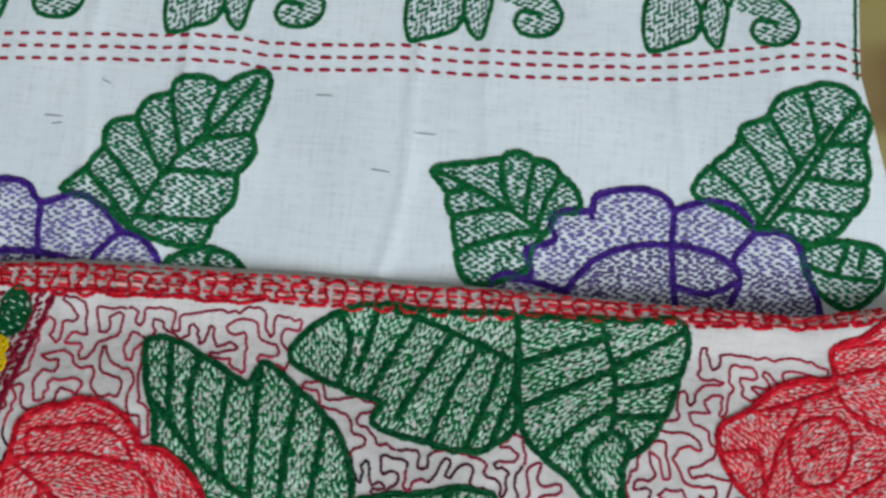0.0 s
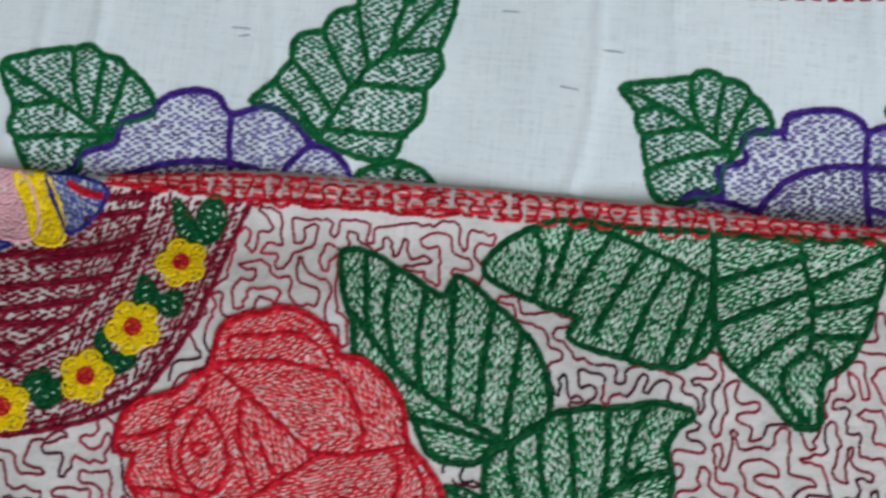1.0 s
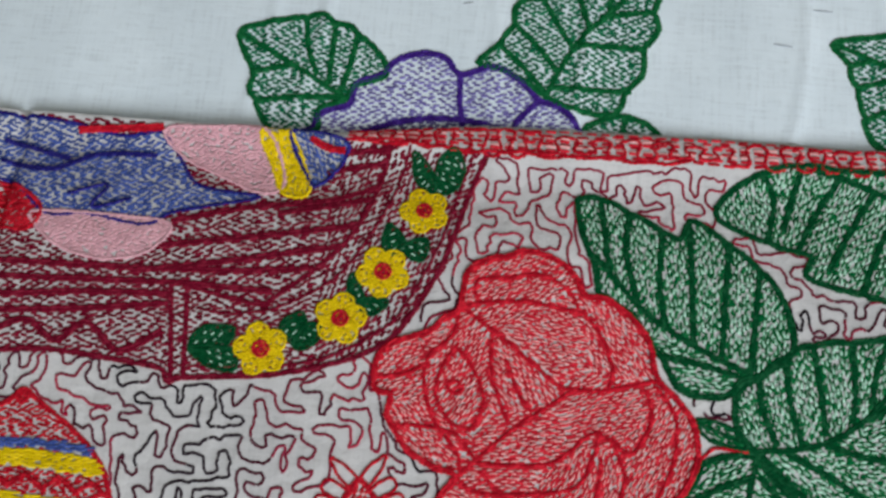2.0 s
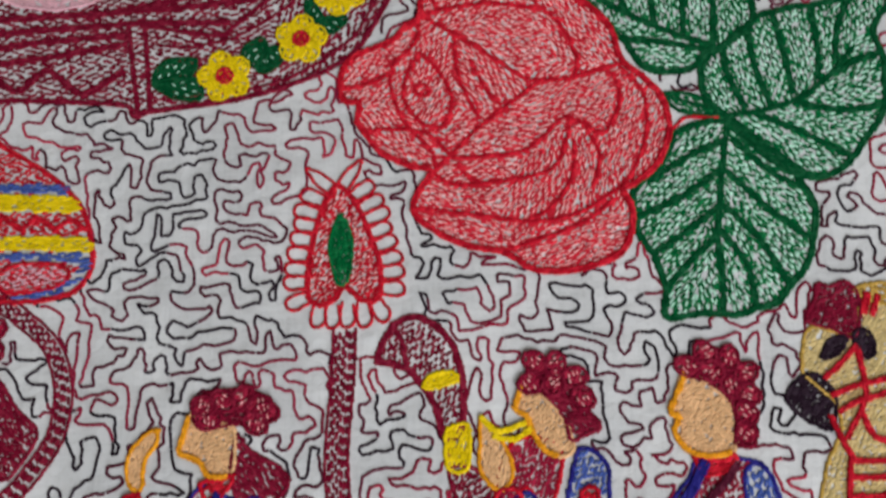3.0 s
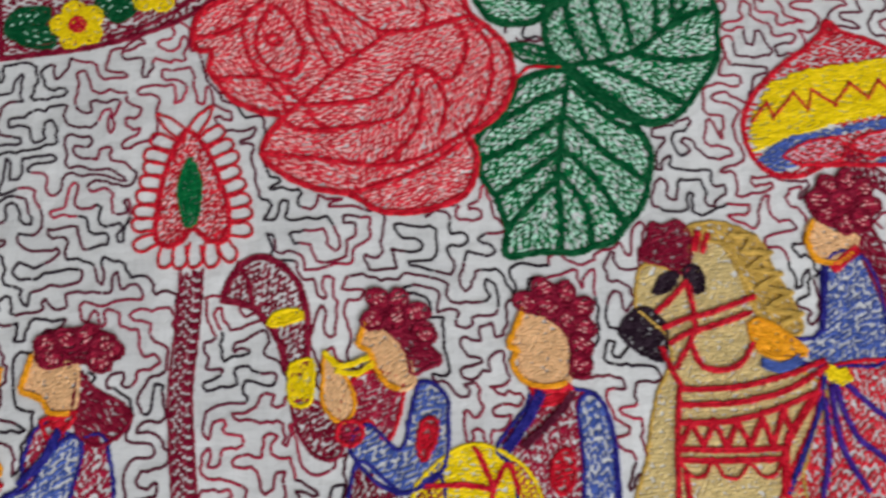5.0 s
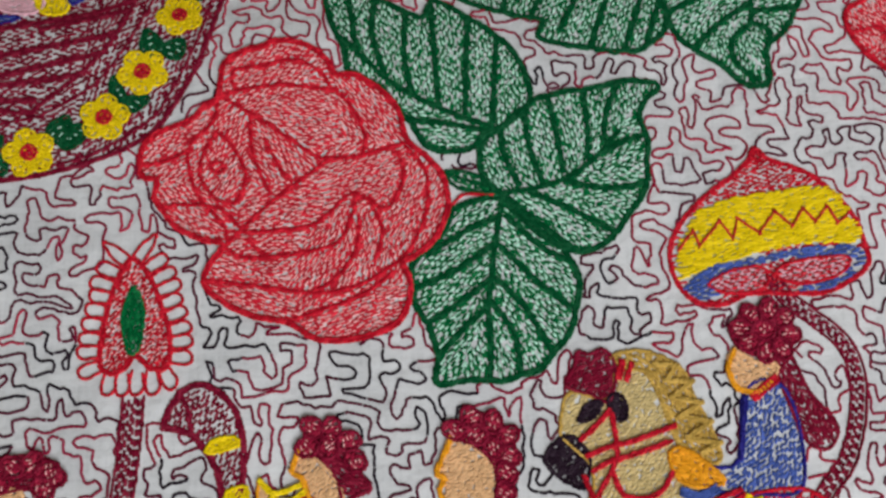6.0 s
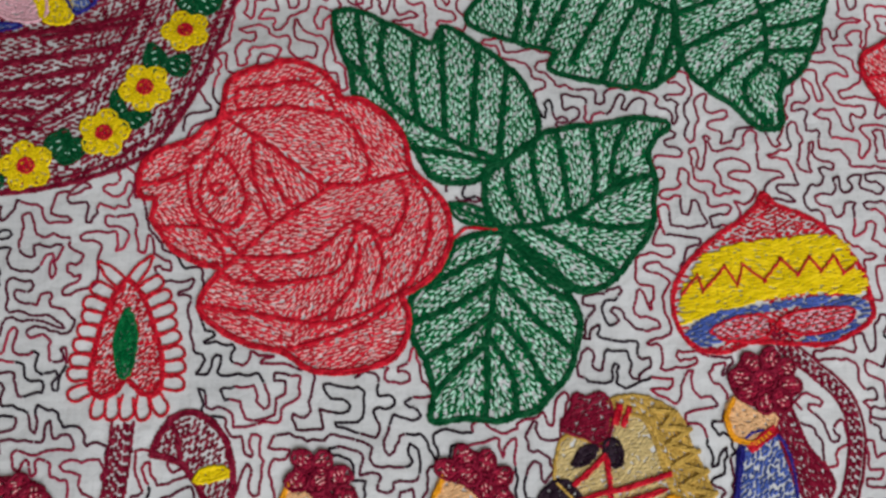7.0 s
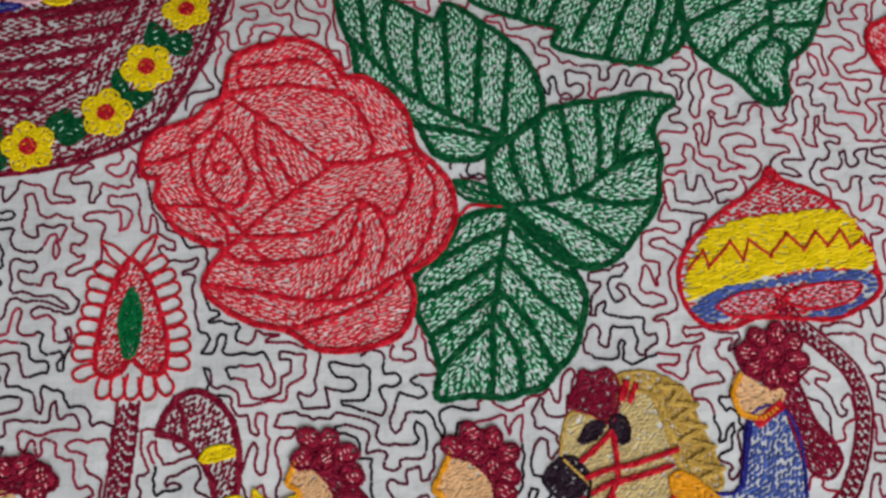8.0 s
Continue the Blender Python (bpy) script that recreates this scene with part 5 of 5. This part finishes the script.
violet([(-201, 139), (-188, 145), (-186, 155), (-174, 161), (-169, 168), (-157, 173), (-146, 172), (-138, 164), (-123, 169), (-110, 163), (-101, 154), (-91, 151), (-82, 141), (-74, 121), (-132, 108), (-207, 108), (-213, 125), (-204, 131)],
       [[(-138, 164), (-137, 149), (-133, 128)], [(-183, 130), (-172, 135), (-155, 140), (-132, 141), (-111, 136)], [(-101, 153), (-111, 141), (-111, 131)]],
       "purple embroidered flower half under the quilt")
SHEET_LEAF = "green embroidered leaf with pale woven filling"
leaf(sheet, [(35, 194), (46, 198), (61, 201), (73, 205), (85, 202), (94, 197), (101, 188), (101, 181), (92, 179), (89, 170), (82, 161), (80, 151), (65, 144), (55, 143), (49, 153), (48, 164), (45, 174), (42, 184)], [(35, 194), (52, 188), (70, 179), (88, 168)],
     [[(66, 202), (67, 189), (72, 179)], [(81, 203), (79, 188), (78, 175)], [(93, 196), (87, 183), (84, 171)], [(46, 173), (60, 177), (69, 179)], [(49, 157), (64, 164), (83, 170)], [(44, 184), (52, 187)]], sheet_z, (0, 0), GREY_GREEN, SHEET_GREEN, 2, 1.35, 1.35, 2.9, 1.6, SHEET_LEAF)
leaf(sheet, [(-244, 176), (-231, 183), (-209, 188), (-199, 185), (-188, 181), (-177, 170), (-174, 161), (-186, 155), (-190, 147), (-202, 141), (-202, 131), (-218, 127), (-226, 132), (-234, 147), (-235, 157)], [(-243, 176), (-220, 164), (-191, 148)],
     [[(-213, 186), (-211, 173), (-205, 158)], [(-199, 185), (-199, 169), (-199, 154)], [(-188, 180), (-190, 164), (-193, 150)], [(-235, 157), (-222, 161), (-214, 162)], [(-231, 143), (-214, 146), (-191, 148)]], sheet_z, (0, 0), GREY_GREEN, SHEET_GREEN, 2, 1.35, 1.35, 2.9, 1.6, SHEET_LEAF)
leaf(sheet, [(154, 194), (160, 205), (173, 216), (176, 226), (186, 231), (194, 242), (207, 250), (221, 251), (230, 247), (235, 236), (233, 222), (234, 204), (229, 192), (220, 181), (207, 175), (194, 179), (183, 179), (173, 185), (163, 189)], [(183, 179), (197, 201), (218, 231)],
     [[(186, 178), (202, 200), (223, 233)], [(163, 206), (176, 196), (185, 183)], [(175, 223), (186, 210), (193, 196)], [(189, 234), (199, 217), (203, 209)], [(206, 249), (210, 233), (212, 223)], [(214, 221), (226, 223), (234, 222)], [(206, 205), (220, 204), (233, 204)], [(195, 189), (209, 189), (226, 188)], [(223, 233), (231, 242)]], sheet_z, (0, 0), GREY_GREEN, SHEET_GREEN, 2, 1.35, 1.35, 2.9, 1.6, SHEET_LEAF)
leaf(sheet, [(-130, 171), (-121, 181), (-116, 189), (-113, 202), (-103, 208), (-97, 216), (-89, 221), (-85, 227), (-72, 229), (-65, 227), (-56, 232), (-46, 234), (-45, 223), (-48, 206), (-48, 195), (-53, 184), (-54, 173), (-60, 162), (-66, 151), (-81, 151), (-96, 155), (-108, 163), (-119, 168)], [(-98, 155), (-92, 170), (-82, 188), (-66, 206), (-49, 231)],
     [[(-121, 181), (-109, 170), (-98, 158)], [(-113, 191), (-102, 180), (-93, 169)], [(-102, 207), (-94, 193), (-86, 181)], [(-88, 221), (-84, 206), (-79, 191)], [(-65, 227), (-69, 215), (-70, 203)], [(-73, 199), (-60, 202), (-48, 204)], [(-83, 183), (-68, 184), (-53, 184)], [(-94, 161), (-78, 161), (-60, 162)]], sheet_z, (0, 0), GREY_GREEN, SHEET_GREEN, 2, 1.35, 1.35, 2.9, 1.6, SHEET_LEAF)
leaf(sheet, [(204, 169), (214, 175), (227, 176), (240, 173), (241, 162), (237, 154), (224, 145), (209, 154)], [(205, 164), (219, 160), (237, 159)], [[(225, 176), (222, 168), (219, 160)], [(232, 174), (229, 163)]], sheet_z, (0, 0), GREY_GREEN, SHEET_GREEN, 2, 1.35, 1.35, 2.9, 1.6, SHEET_LEAF)
leaf(sheet, [(-79, 141), (-65, 149), (-52, 147), (-45, 141), (-45, 135), (-76, 132)], [(-76, 137), (-62, 140), (-47, 140)], [[(-60, 149), (-62, 140)]], sheet_z, (0, 0), GREY_GREEN, SHEET_GREEN, 2, 1.35, 1.35, 2.9, 1.6, SHEET_LEAF)


def scroll(k):
    """One scroll of the upper row: a forked leaf and a curled tip."""
    work, at = Work(sheet_z), np.array([113.0 * k, 5.5 * k])
    a = spline([(19, 257), (16, 272), (20, 286), (36, 289), (43, 279), (41, 266), (31, 260)], True) + at
    b = spline([(43, 278), (50, 289), (56, 283), (55, 273), (52, 261), (46, 266)], True) + at
    c = spline([(56, 282), (63, 293), (76, 292), (87, 283), (90, 274), (84, 266), (73, 265), (68, 270), (71, 277), (80, 276)]) + at
    for shape, closed in ((a, True), (b, True), (c, False)):
        work.cord(np.vstack([shape, shape[:1]]) if closed else shape, SHEET_GREEN, 1.3, rows=2)
    top = sew("scroll_motif", work, sheet, "green embroidered scroll with a curled tip")
    f = Work(sheet_z)
    for shape, angle in ((a, 60), (b, 70), (c, 10)):
        f.fill(shape, angle, GREY_GREEN, 1.4, 2.9, 2.1, 1.25, 0.3)
    sew("filling", f, top)
    return top


for k in (-3, -2, -1, 0, 1):
    scroll(k)

for drop in (0, 22, 44):
    base = np.array([(-217, 238), (-171, 243), (-93, 249.5), (-62, 251), (-40, 250), (18, 254), (52, 255), (92, 257), (146, 261), (173, 266), (205, 272), (224, 273), (233, 270)])
    line = tagged(new("red_line"), "row of red running stitch")
    line.parent = sheet
    work = Work(sheet_z)
    work.dashes(spline(base - np.array([0, drop * 0.285])), CRIMSON, 4.8, 2.6, 1.7)
    rows, mat, lift = work.rows[0]
    for row in rows:
        one = Work(sheet_z)
        one.rows.append((row[None], mat, lift))
        sew("stitch", one, line)

work = Work(sheet_z)
work.cord(np.array([(230.6, 258.0), (230.4, 275.0), (230.8, 290.0), (230.4, 330.0)]), SHEET_GREEN, 1.6, 4.2, 3.4)
sew("edge_line", work, sheet, "green stitches along the cloth's hem")

SLUB = thread("grey_slub", srgb(164, 170, 178), 0.15)
for a, b in ([(-144, 205), (-135, 205)], [(-140, 201), (-135, 202)], [(25, 211), (35, 211)], [(-22, 226), (-14, 226)], [(7, 192), (16, 191)], [(98, 192), (103, 190)], [(-121, 225), (-116, 223)]):
    work = Work(sheet_z)
    work.put(np.array([(a[0] + b[0]) / 2]), np.array([(a[1] + b[1]) / 2]), math.atan2(b[1] - a[1], b[0] - a[0]), math.dist(a, b), 0.55, 0.25, SLUB)
    sew("slub", work, sheet, "thick grey yarn in the weave")
